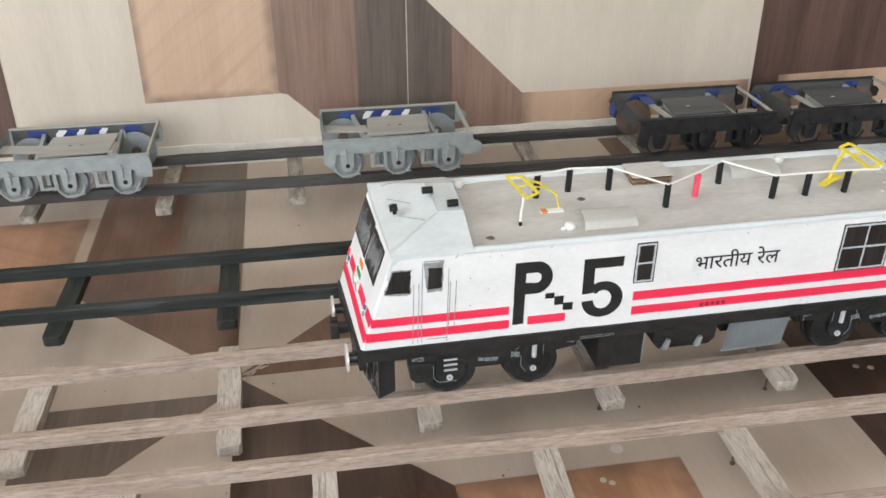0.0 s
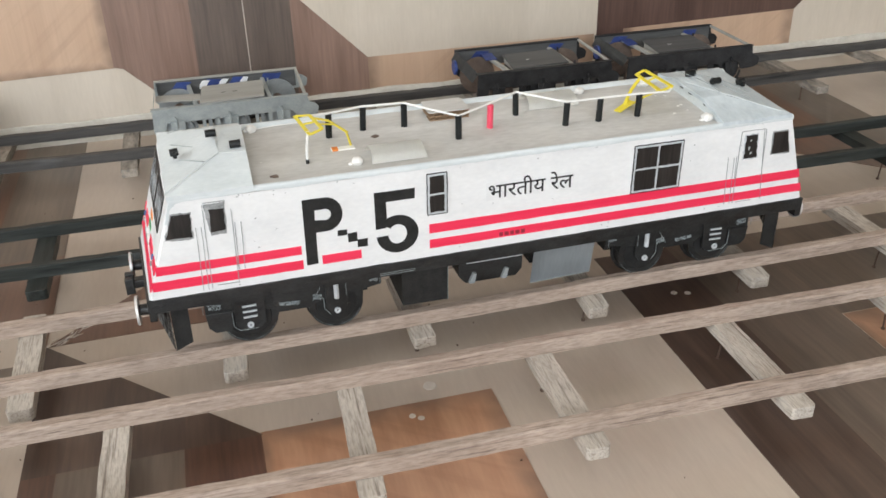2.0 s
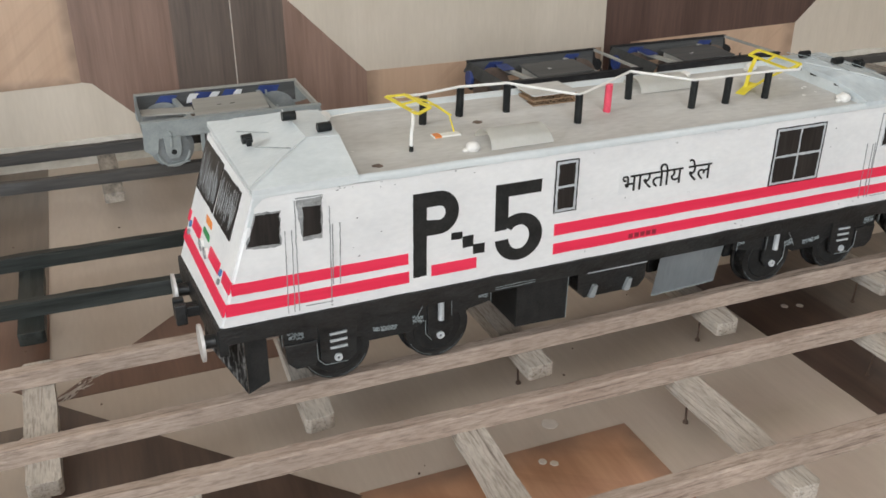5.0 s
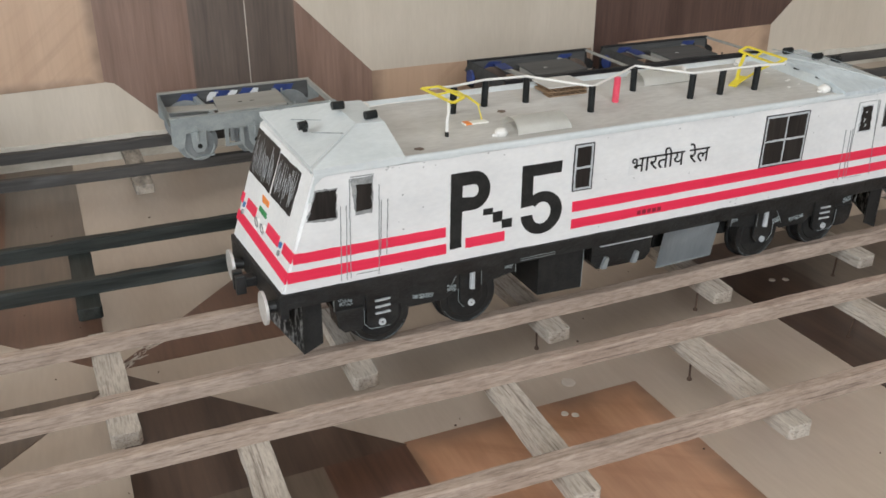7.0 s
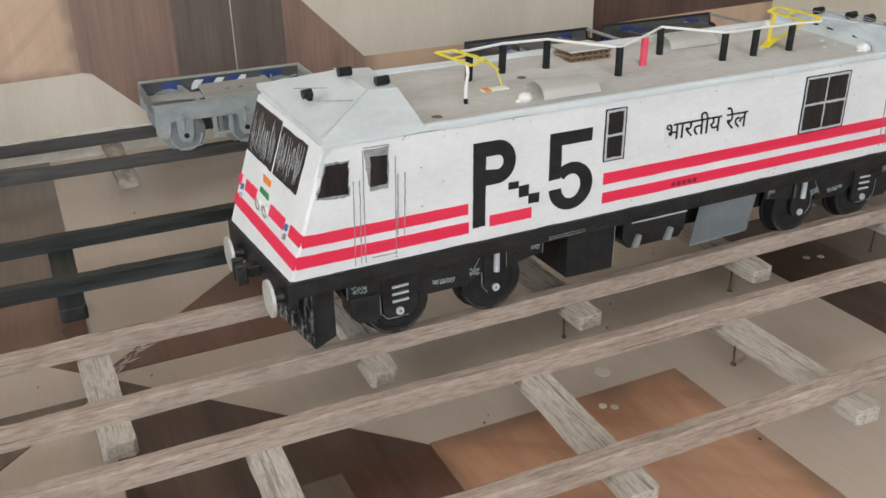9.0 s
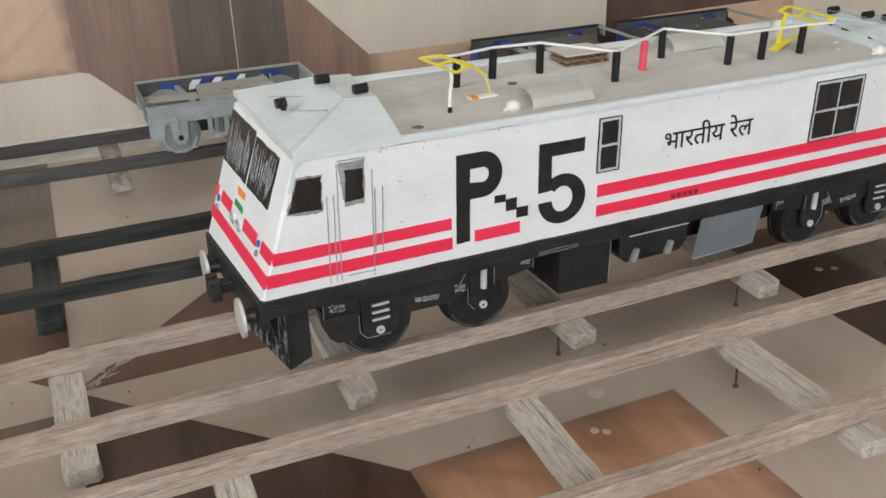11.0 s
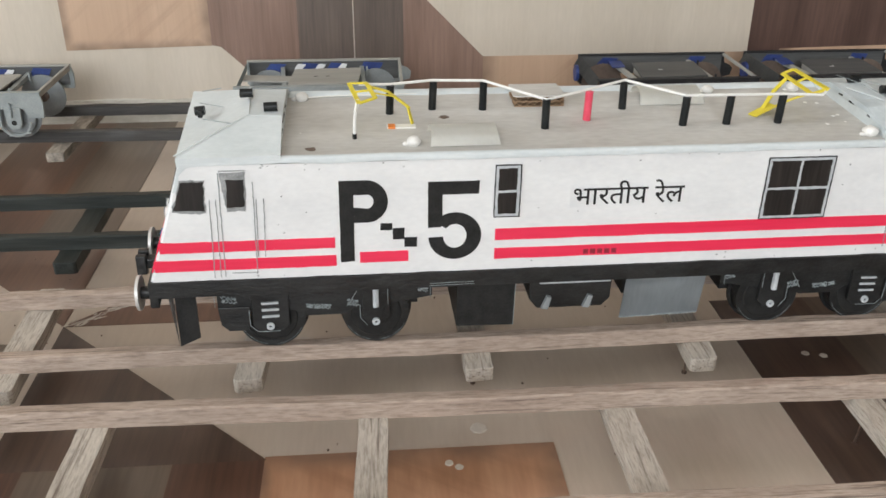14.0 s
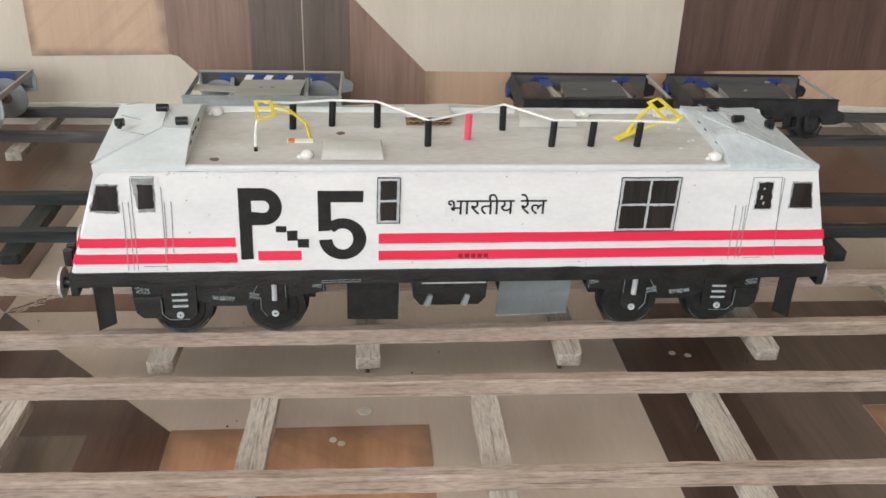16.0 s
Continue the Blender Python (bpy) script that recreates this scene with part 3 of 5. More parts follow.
part("roof", prism([(NEAR + 0.001, roof_z(NEAR + 0.001) - 0.0006), (FAR - 0.001, roof_z(FAR) - 0.0006), (FAR - 0.001, roof_z(FAR - 0.001) + 0.0009), (NEAR + 0.001, roof_z(NEAR + 0.001) + 0.0009)], "x", 0.004, 2 * MID - 0.004), grey_roof, loco, "unpainted grey card roof")


def cab_roof(flip):
    def X(x):
        return 0.2985 - (x - 0.0005) * (0.9 if x < 0 else 1) + 0.0035 * (x < -0.03) if flip else x

    pts = [(-0.0375 + (0 if flip else skew(NEAR)), NEAR - 0.0008, 0.1338), (-0.0358 + (0 if flip else skew(FAR)), FAR + 0.0008, 0.1388), (0.0105, FAR + 0.0008, 0.1392), (0.0110, 0.050, 0.1456), (0.0105, 0.016, 0.1438), (0.0105, NEAR - 0.0008, 0.1342), (-0.004, 0.016, 0.1444), (-0.006, 0.050, 0.1464)]
    bm = bmesh.new()
    v = [bm.verts.new((X(x), y, z + (0.0012 if not flip or z < 0.142 else -0.0012))) for x, y, z in pts]
    for q in ((0, 1, 7, 6), (0, 6, 4, 5), (6, 7, 3, 4), (1, 2, 3, 7)):
        bm.faces.new([v[i] for i in q])
    bmesh.ops.recalc_face_normals(bm, faces=bm.faces)
    if sum(f.normal.z for f in bm.faces) < 0:
        bmesh.ops.reverse_faces(bm, faces=bm.faces)
    r = bmesh.ops.extrude_face_region(bm, geom=list(bm.faces))
    for e in r["geom"]:
        if isinstance(e, bmesh.types.BMVert):
            e.co.z -= 0.0022
    bmesh.ops.subdivide_edges(bm, edges=[e for e in bm.edges if e.calc_length() > 0.006], cuts=5, use_grid_fill=True)
    for q in bm.verts:
        q.co.z += (0.0009 if flip else 0.0004) * noise.noise(q.co * 160)
    return smooth(part("cab_roof", bm, blue_grey_wash if flip else pale_grey_paint, loco, "blue-grey painted crumpled paper cab roof" if flip else "pale grey painted folded card cab roof"), 9)


cab_roof(False)
cab_roof(True)
# uneven card ends that close the raised cab roofs towards the roof sheet
for x, top in ((0.0085, ((0.0160, 0.1442), (0.0500, 0.1458))), (0.2890, ((0.0160, 0.1418), (0.0500, 0.1434)))):
    outline = [(NEAR + 0.002, 0.1318), (NEAR + 0.002, 0.1340), *top, (FAR - 0.002, 0.1392), (FAR - 0.002, 0.1360)]
    part("cab_roof_end", prism(outline, "x", x, x + 0.0016), pale_grey_paint, loco, "pale grey card end of the cab roof")
    k = 1 if x > 0.1 else -1
    # Black boxes paint the shade in the gaps; the card end is uncut.
    for y0, y1, z0, z1 in ((0.0100, 0.0150, 0.1405, 0.1414), (0.0190, 0.0240, 0.1425, 0.1436), (0.0285, 0.0330, 0.1420, 0.1432), (0.0400, 0.0435, 0.1428, 0.1440)):
        part("torn_gap", box(x - 0.0004 if k > 0 else x + 0.0012, x + 0.0004 if k > 0 else x + 0.0020, y0, y1, z0 - 0.002, z1 - 0.002), black_matt, loco, "black patch for the shade in a gap under the torn card edge")
for pts in ([(-0.0345, -0.0075, 0.1358), (-0.018, 0.0050, 0.1418), (-0.0040, 0.0160, 0.1458)], [(-0.0040, 0.0160, 0.1456), (-0.0060, 0.0500, 0.1486)], [(-0.0040, 0.0160, 0.1456), (0.0100, 0.0160, 0.1448)],
            [(0.2900, 0.0400, 0.1452), (0.3020, 0.0200, 0.1436), (0.3060, 0.0140, 0.1430)], [(0.3050, 0.0160, 0.1434), (0.3200, 0.0030, 0.1392), (0.3340, -0.0076, 0.1356)]):
    part("crease", tube([(x, y, z - 0.00005) for x, y, z in pts], 0.00030, 5, 6), pale_grey_paint, loco, "painted crease")


for pts in ([(0.2935, 0.058, 0.1462), (0.2975, 0.044, 0.1462), (0.3005, 0.030, 0.1454), (0.3015, 0.018, 0.1440)], [(0.2990, 0.050, 0.1464), (0.3120, 0.036, 0.1452), (0.3220, 0.018, 0.1414)], [(0.3085, 0.030, 0.1450), (0.3190, 0.010, 0.1402)],
            [(-0.0290, 0.040, 0.1438), (-0.0170, 0.030, 0.1448)], [(-0.0250, 0.020, 0.1424), (-0.0120, 0.012, 0.1428)], [(-0.0300, 0.058, 0.1440), (-0.0210, 0.059, 0.1452)], [(0.0010, 0.010, 0.1418), (-0.0060, 0.002, 0.1384)]):
    part("pencil_fold", tube([(x, y, z + 0.0004) for x, y, z in pts], 0.00022, 5, 6), faded_grey, loco, "dark fold line")


def side(points, material, name, label="", t=0.0003, base=0.0, parent=None, rough=0.00025):
    return part(name, prism(jag(points, rough) if rough else points, "y", NEAR - base - t, NEAR + 0.0002), material, parent or loco, label)


def jag(points, amp, step=0.0016):
    """Hand-cut or hand-painted edges: the outline is divided and shaken a little."""
    out = []
    for (xa, za), (xb, zb) in zip(points, points[1:] + points[:1]):
        n = max(1, int(math.hypot(xb - xa, zb - za) / step))
        for k in range(n):
            x, z = xa + (xb - xa) * k / n, za + (zb - za) * k / n
            out.append((x + amp * noise.noise(Vector((x * 900, z * 900, 1.3))), z + amp * noise.noise(Vector((x * 900, z * 900, 8.1)))))
    return out


def rect(x0, x1, z0, z1):
    return [(x0, z0), (x1, z0), (x1, z1), (x0, z1)]


def wavy(x0, x1, z0, z1, amp=0.00025, n=24, seed=0):
    """A stripe with hand-cut edges."""
    top = [(x0 + (x1 - x0) * i / n, z1 + amp * noise.noise(Vector((i * 0.6, seed, 0)))) for i in range(n + 1)]
    low = [(x0 + (x1 - x0) * i / n, z0 + amp * noise.noise(Vector((i * 0.6, seed, 5)))) for i in range(n, -1, -1)]
    return low[::-1] + top[::-1]


# stripes along the side
for k, (x0, x1, z0, z1) in enumerate(((front_x(0.093) + skew(NEAR) + 0.0004, 0.0320, 0.0900, 0.0952), (front_x(0.083) + skew(NEAR) + 0.0004, 0.0323, 0.0808, 0.0863),
                                      (0.1052, back_x(0.093) - 0.0006, 0.0909, 0.0967), (0.1052, back_x(0.083) - 0.0006, 0.0812, 0.0867), (0.0430, 0.0652, 0.0819, 0.0873))):
    side(wavy(x0, x1, z0, z1, seed=k), red_tape, "stripe", "red stripe", rough=0)

# large letter and figure
def ring(cx, cz, rx, rz, ix, iz, a, b, n=28):
    o = [(cx + rx * math.cos(radians(a + (b - a) * i / n)), cz + rz * math.sin(radians(a + (b - a) * i / n))) for i in range(n + 1)]
    q = [(cx + ix * math.cos(radians(a + (b - a) * i / n)), cz + iz * math.sin(radians(a + (b - a) * i / n))) for i in range(n + 1)]
    return o + q[::-1]


bm = prism(jag([(0.0343, 0.0826), (0.0406, 0.0829), (0.0410, 0.1226), (0.0346, 0.1225)], 0.0002), "y", NEAR - 0.0003, NEAR)
loop = ring(0.0468, 0.1123, 0.0094, 0.0102, 0.0030, 0.0034, 90, -90)
prism([(0.0407, 0.1225)] + loop[:29] + [(0.0408, 0.1021), (0.0408, 0.1096)] + loop[29:] + [(0.0407, 0.1156)], "y", NEAR - 0.00026, NEAR + 0.0001, bm)
part("letter", bm, black_matt, loco, "large black letter P")
bm = prism(jag([(0.0742, 0.1146), (0.0972, 0.1146), (0.0974, 0.1208), (0.0742, 0.1208)], 0.0002), "y", NEAR - 0.0003, NEAR)
prism([(0.0742, 0.0983), (0.0803, 0.0986), (0.0808, 0.1042), (0.0807, 0.1150), (0.0742, 0.1150)], "y", NEAR - 0.00027, NEAR + 0.0001, bm)
prism(ring(0.0866, 0.0938, 0.0122, 0.0118, 0.0054, 0.0061, 140, -178, 40), "y", NEAR - 0.00024, NEAR + 0.0002, bm)
part("figure", bm, black_matt, loco, "large black figure 5")
for x0, x1, z0, z1 in ((0.0526, 0.0580, 0.0980, 0.1014), (0.0582, 0.0635, 0.0932, 0.0988), (0.0634, 0.0692, 0.0892, 0.0940)):
    side(rect(x0, x1, z0, z1), black_matt, "emblem_step", "black square of a stepped mark")

# grey roof paint carried down the cab corner
side([(-0.0366, 0.1195), (-0.0350, 0.1195), (-0.0334, 0.1270), (-0.0300, 0.1306), (-0.0230, 0.1316), (-0.0230, 0.1328), (-0.0326, 0.1328)], pale_grey_paint, "paint_run", "pale grey paint run at the cab corner", t=0.0003, rough=0.0006)

# small nicks and smudges in the white paint
rnd = random.Random(77)
for k in range(46):
    x, z = rnd.choice((rnd.uniform(-0.02, 0.03), rnd.uniform(0.05, 0.33), rnd.uniform(0.12, 0.30))), rnd.choice((rnd.uniform(0.098, 0.132), rnd.uniform(0.128, 0.1335), rnd.uniform(0.0765, 0.0800)))
    w, h = rnd.uniform(0.0002, 0.0008), rnd.uniform(0.00012, 0.0004)
    side([(x - w, z), (x, z - h), (x + w, z + h * 0.3), (x + w * 0.2, z + h)], marker_grey, "paint_nick", "grey nick in the paint", t=0.00012, rough=0.0002)

# windows and doors drawn on the side
def mirrored(points, flip):
    return [(2 * MID - x, z) for x, z in points] if flip else points


def moved(points, flip):
    return [(0.3010 - x, z) for x, z in points] if flip else points


for flip in (False, True):
    side([(0.3262, 0.1100), (0.3388, 0.1099), (0.3354, 0.1241), (0.3256, 0.1242)] if flip else [(-0.0374, 0.1108), (-0.0242, 0.1103), (-0.0234, 0.1240), (-0.0330, 0.1240)], glazing_black, "cab_window", "black painted cab window", t=0.0004, rough=0.0005)
    side([(0.3256, 0.1092), (0.3394, 0.1091), (0.3360, 0.1247), (0.3250, 0.1248)] if flip else [(-0.0382, 0.1096), (-0.0236, 0.1092), (-0.0228, 0.1245), (-0.0334, 0.1246)], marker_grey, "window_smudge", "grey scribbled edge", t=0.0002, rough=0.0010)
    door = part("cab_door", prism(moved([(-0.0165, 0.0785), (-0.0035, 0.0785), (-0.0035, 0.1288), (-0.0165, 0.1288)], flip), "y", NEAR - 0.00015, NEAR), white_paint, loco, "white cab door outlined in pencil")
    if flip:
        for xa, za, xb, zb in ((0.3030, 0.0800, 0.3028, 0.1275), (0.3185, 0.1275, 0.3230, 0.0800), (0.3200, 0.1272, 0.3212, 0.0960), (0.2958, 0.1118, 0.2970, 0.0800), (0.3000, 0.1110, 0.3009, 0.0800), (0.3016, 0.1115, 0.3022, 0.0960)):
            side([(xa - 0.00014, za), (xa + 0.00014, za), (xb + 0.00014, zb), (xb - 0.00014, zb)], marker_grey, "pencil_line", "grey pencil line", t=0.0004, parent=door)
        side(rect(0.3028, 0.3187, 0.1274, 0.1277), marker_grey, "pencil_line", "grey pencil line", t=0.0004, parent=door)
        side(rect(0.3052, 0.3160, 0.0800, 0.0803), marker_grey, "pencil_line", "grey pencil line", t=0.0004, parent=door)
        side([(0.3056, 0.1088), (0.3160, 0.1088), (0.3147, 0.1252), (0.3055, 0.1254)], silver_paint, "window_smudge", "pale smeared edge", t=0.0004, parent=door, rough=0.0008)
        side([(0.3064, 0.1096), (0.3152, 0.1096), (0.3141, 0.1246), (0.3061, 0.1248)], glazing_black, "door_window", "black painted door window", t=0.0006, parent=door, rough=0.0007)
        for x, z, h in ((0.3085, 0.1150, 0.0022), (0.3100, 0.1120, 0.0016), (0.3092, 0.1205, 0.0012)):
            side([(x, z), (x + 0.0009, z + 0.0003), (x + 0.0012, z + h), (x + 0.0004, z + h)], silver_paint, "scratch", "pale scratch", t=0.0008, parent=door, rough=0.0004)
        continue
    side(moved([(-0.0146, 0.1098), (-0.0060, 0.1098), (-0.0052, 0.1282), (-0.0164, 0.1280)], flip), marker_grey, "door_window_frame", "grey scribbled frame", t=0.0004, parent=door, rough=0.0006)
    side(moved([(-0.0143, 0.1118), (-0.0067, 0.1120), (-0.0061, 0.1246), (-0.0138, 0.1248)], flip), glazing_black, "door_window", "black painted door window", t=0.0006, parent=door, rough=0.0005)
    for x, za, zb in ((-0.0228, 0.0772, 0.1153), (-0.0200, 0.0772, 0.1153), (-0.0180, 0.0775, 0.1280), (-0.0036, 0.0785, 0.1232), (-0.0026, 0.0872, 0.1152), (0.0006, 0.0870, 0.1152)):
        side(moved([(x - 0.00018, za), (x + 0.00016, za), (x + 0.00130, zb), (x + 0.00095, zb)], flip), marker_grey, "pencil_line", "grey pencil line", t=0.0004)
    for x0, x1, zz in ((-0.0150, -0.0030, 0.0790), (-0.0165, -0.0050, 0.1286)):
        side(moved(rect(x0, x1, zz, zz + 0.00035), flip), marker_grey, "pencil_line", "grey pencil line", t=0.0004)


def side_window(x0, x1, z0, z1, cols, rows_n, lean):
    w = side([(x0 - lean, z0), (x1 - lean, z0), (x1, z1), (x0, z1)], silver_paint, "window_frame", "silver-grey painted window frame", t=0.0005)
    m = 0.0014
    cw, ch = (x1 - x0 - m * (cols + 1)) / cols, (z1 - z0 - m * (rows_n + 1)) / rows_n
    for i in range(cols):
        for j in range(rows_n):
            xa, za = x0 + m + i * (cw + m), z0 + m + j * (ch + m)
            s0, s1 = -lean * (1 - (za - z0) / (z1 - z0)), -lean * (1 - (za + ch - z0) / (z1 - z0))
            side([(xa + s0, za), (xa + cw + s0, za), (xa + cw + s1, za + ch), (xa + s1, za + ch)], glazing_black, "pane", "", t=0.0008, parent=w, rough=0.0004)
    for xa, xb in ((x0 - 0.0003, x0 + 0.0001), (x1, x1 + 0.0005)):
        side([(xa - lean, z0 - 0.0004), (xb - lean, z0 - 0.0004), (xb, z1 + 0.0003), (xa, z1 + 0.0003)], black_matt, "outline", "", t=0.0007, parent=w)
    for za in (z0 - 0.0004, z1):
        side(rect(x0 - lean * (za < z0 + 0.001), x1 + 0.0004 - lean * (za < z0 + 0.001), za, za + 0.0004), black_matt, "outline", "", t=0.0007, parent=w)


side_window(0.1046, 0.1158, 0.1030, 0.1277, 1, 2, 0.0002)
side_window(0.2315, 0.2632, 0.0973, 0.1274, 2, 2, 0.0004)

# lettering on a paper slip
side(rect(0.1392, 0.1960, 0.1062, 0.1172), white_paint, "paper_slip", "white paper slip", t=0.00025)
txt = bpy.data.curves.new("lettering", "FONT")
txt.body = "\u092d\u093e\u0930\u0924\u0940\u092f \u0930\u0947\u0932"
txt.size, txt.extrude, txt.offset = 0.0126, 0.0001, 0.00004
tob = new("lettering", txt)
tob.data.materials.append(black_matt)
tob.parent = loco
tob.matrix_parent_inverse = offset_of(loco).inverted()
tob.matrix_basis = pose(0.1402, NEAR - 0.0005, 0.1075, 90, 0, 0)
tob["label"] = "black hand-drawn lettering"
for k in range(5):
    side(rect(0.1474 + 0.0034 * k, 0.1498 + 0.0034 * k, 0.0822, 0.0846), dark_red_ink, "number_bar", "dark red bar", t=0.0005)


# ---- locomotive front ----
def front(points, material, name, label="", t=0.0004, parent=None, far_end=False):
    """A flat piece on the sloping cab front; points are (y, z)."""
    bm = bmesh.new()

    def at(y, z, d):
        return (back_x(z) + d if far_end else front_x(z) + skew(y) - d, y, z)

    lo = [bm.verts.new(at(y, z, -0.0003)) for y, z in points]
    hi = [bm.verts.new(at(y, z, t)) for y, z in points]
    bm.faces.new(lo)
    bm.faces.new(hi[::-1])
    for i in range(len(points)):
        j = (i + 1) % len(points)
        bm.faces.new((lo[i], lo[j], hi[j], hi[i]))
    return part(name, bm, material, parent or loco, label)


for far_end in (False, True):
    rnd = random.Random(17 + far_end)
    for ya, yb, za, zb, zc in ((0.0055, 0.0340, 0.1082, 0.1290, 0.0009), (0.0362, 0.0700, 0.1092, 0.1312, 0.0014)):
        w = front(jag([(ya + 0.0006, za), (yb, za + zc), (yb, zb + zc), (ya, zb), (ya - 0.0004, zb - 0.0018)], 0.0005, 0.003), glazing_black, "windscreen", "black windscreen with white scratches", far_end=far_end)
        for k in range(27):
            y, z0 = ya + 0.002 + (yb - ya - 0.004) * (k + rnd.uniform(-0.4, 0.4)) / 26, za + rnd.uniform(0.0015, 0.0095)
            z1, sl, wd = min(zb - 0.001, z0 + rnd.uniform(0.006, 0.015)), rnd.uniform(-0.0010, 0.0010), rnd.uniform(0.00006, 0.00016)
            front([(y - wd, z0), (y + wd, z0), (y + sl + wd, z1), (y + sl - wd, z1)], silver_paint, "scratch", "thin white scratch", t=0.00045, parent=w, far_end=far_end)
    front([(NEAR, 0.0808), (FAR, 0.0843), (FAR, 0.0893), (NEAR, 0.0860)], red_tape, "stripe", "red stripe", far_end=far_end)
    for ya, yb in ((NEAR, 0.0040), (0.0105, 0.0285), (0.0470, 0.0620), (0.0680, FAR)):
        za, zb = (0.0908 + 0.0030 * (q - NEAR) / (FAR - NEAR) for q in (ya, yb))
        front([(ya, za), (yb, zb), (yb, zb + 0.0049), (ya, za + 0.0050)], red_tape, "stripe", "red stripe", far_end=far_end)
front([(0.0330, 0.1030), (0.0420, 0.1032), (0.0440, 0.1060), (0.0340, 0.1056)], orange_paint, "flag_band", "orange band")
front([(0.0325, 0.0974), (0.0440, 0.0982), (0.0440, 0.1004), (0.0335, 0.0998)], green_paint, "flag_band", "green band")
for y, z in ((0.0324, 0.0926), (0.0415, 0.0930)):
    fx = front_x(z) + skew(y)
    bm = rod((fx - 0.0010, y, z), (fx + 0.0005, y, z), 0.0026, seg=20)
    part("headlamp", bm, white_lump, loco, "small white headlamp")
    bm = tube([(fx - 0.0012, y + 0.0026 * math.cos(a), z + 0.0026 * math.sin(a)) for a in [6.2832 * q / 16 for q in range(17)]], 0.0003, 5, 1)
    part("lamp_rim", bm, marker_grey, loco)
for y in (0.0075, 0.0655):
    front([(y - 0.0011, 0.0888), (y + 0.0011, 0.0888), (y + 0.0011, 0.0908), (y - 0.0011, 0.0908)], marker_grey, "marker_lamp", "grey marker lamp", t=0.0008)
    front([(y - 0.0011, 0.0926), (y + 0.0011, 0.0926), (y + 0.0011, 0.0950), (y - 0.0011, 0.0950)], blue_paint, "marker_lamp", "blue marker lamp", t=0.0008)

for flip in (False, True):
    def X(x):
        return 2 * MID - x if flip else x

    for y, dx in ((0.0000, 0.0035), (0.0530, 0.0)):
        b = smooth(part("buffer", rod((X(-0.0620 + dx), y, 0.0662), (X(-0.0500 + dx), y, 0.0662), 0.0030, 0.0036, 14), black_paint, loco, "black buffer shank"))
        smooth(part("buffer_head", rod((X(-0.0634 + dx), y, 0.0662), (X(-0.0620 + dx), y, 0.0662), 0.0083, 0.0083, 24), buffer_metal, b, "round white metal buffer head"), 30)
    bm = box(*sorted((X(-0.0630), X(-0.0520))), 0.0285, 0.0345, 0.0640, 0.0690, 0.0006)
    box(*sorted((X(-0.0660), X(-0.0610))), 0.0265, 0.0300, 0.0615, 0.0715, 0.0006, bm)
    box(*sorted((X(-0.0660), X(-0.0610))), 0.0330, 0.0365, 0.0615, 0.0715, 0.0006, bm)
    if flip:
        bm.free()
    else:
        part("coupler", bm, black_paint, loco, "black card coupler")
    g = part("rail_guard", prism([(X(-0.0425), 0.0402), (X(-0.0330), 0.0445), (X(-0.0330), 0.0685), (X(-0.0425), 0.0685)], "y", NEAR + 0.0015, NEAR + 0.0025), black_matt, loco, "black card rail guard")
    part("rail_guard", prism([(X(-0.0425), 0.0402), (X(-0.0330), 0.0445), (X(-0.0330), 0.0685), (X(-0.0425), 0.0685)], "y", FAR - 0.0025, FAR - 0.0015), black_matt, loco, "black card rail guard")
    bm = bmesh.new()
    v = [bm.verts.new((X(x), y, z)) for x, y, z in ((-0.0428, NEAR + 0.0012, 0.0402), (-0.0540, 0.0300, 0.0490), (-0.0428, FAR - 0.0012, 0.0402), (-0.0428, FAR - 0.0012, 0.0685), (-0.0540, 0.0300, 0.0685), (-0.0428, NEAR + 0.0012, 0.0685))]
    bm.faces.new((v[0], v[1], v[4], v[5]))
    bm.faces.new((v[1], v[2], v[3], v[4]))
    bmesh.ops.solidify(bm, geom=list(bm.faces), thickness=0.0010)
    part("pilot", bm, scribbled, loco, "black pilot plate scratched with white lines")

# ---- bogies ----
WZ, WR = 0.0488, 0.0160


def wheel(x, y0, parent, out):
    w = smooth(part("wheel", rod((x, y0, WZ), (x, y0 + 0.0070, WZ), WR, seg=40), black_paint, parent, "black card wheel"))
    f = smooth(part("flange", rod((x, y0 + (0.0070 if out < 0 else -0.0014), WZ), (x, y0 + (0.0084 if out < 0 else 0.0), WZ), WR + 0.0016, seg=40), black_matt, w))
    yy = y0 if out < 0 else y0 + 0.007
    bm = bmesh.new()
    bmesh.ops.create_cone(bm, cap_ends=True, segments=32, radius1=WR * 0.78, radius2=WR * 0.74, depth=0.0008, matrix=Matrix.Translation((x, yy + out * 0.0003, WZ)) @ Matrix.Rotation(radians(90), 4, "X"))
    smooth(part("hub", bm, black_matt, w))
    return w


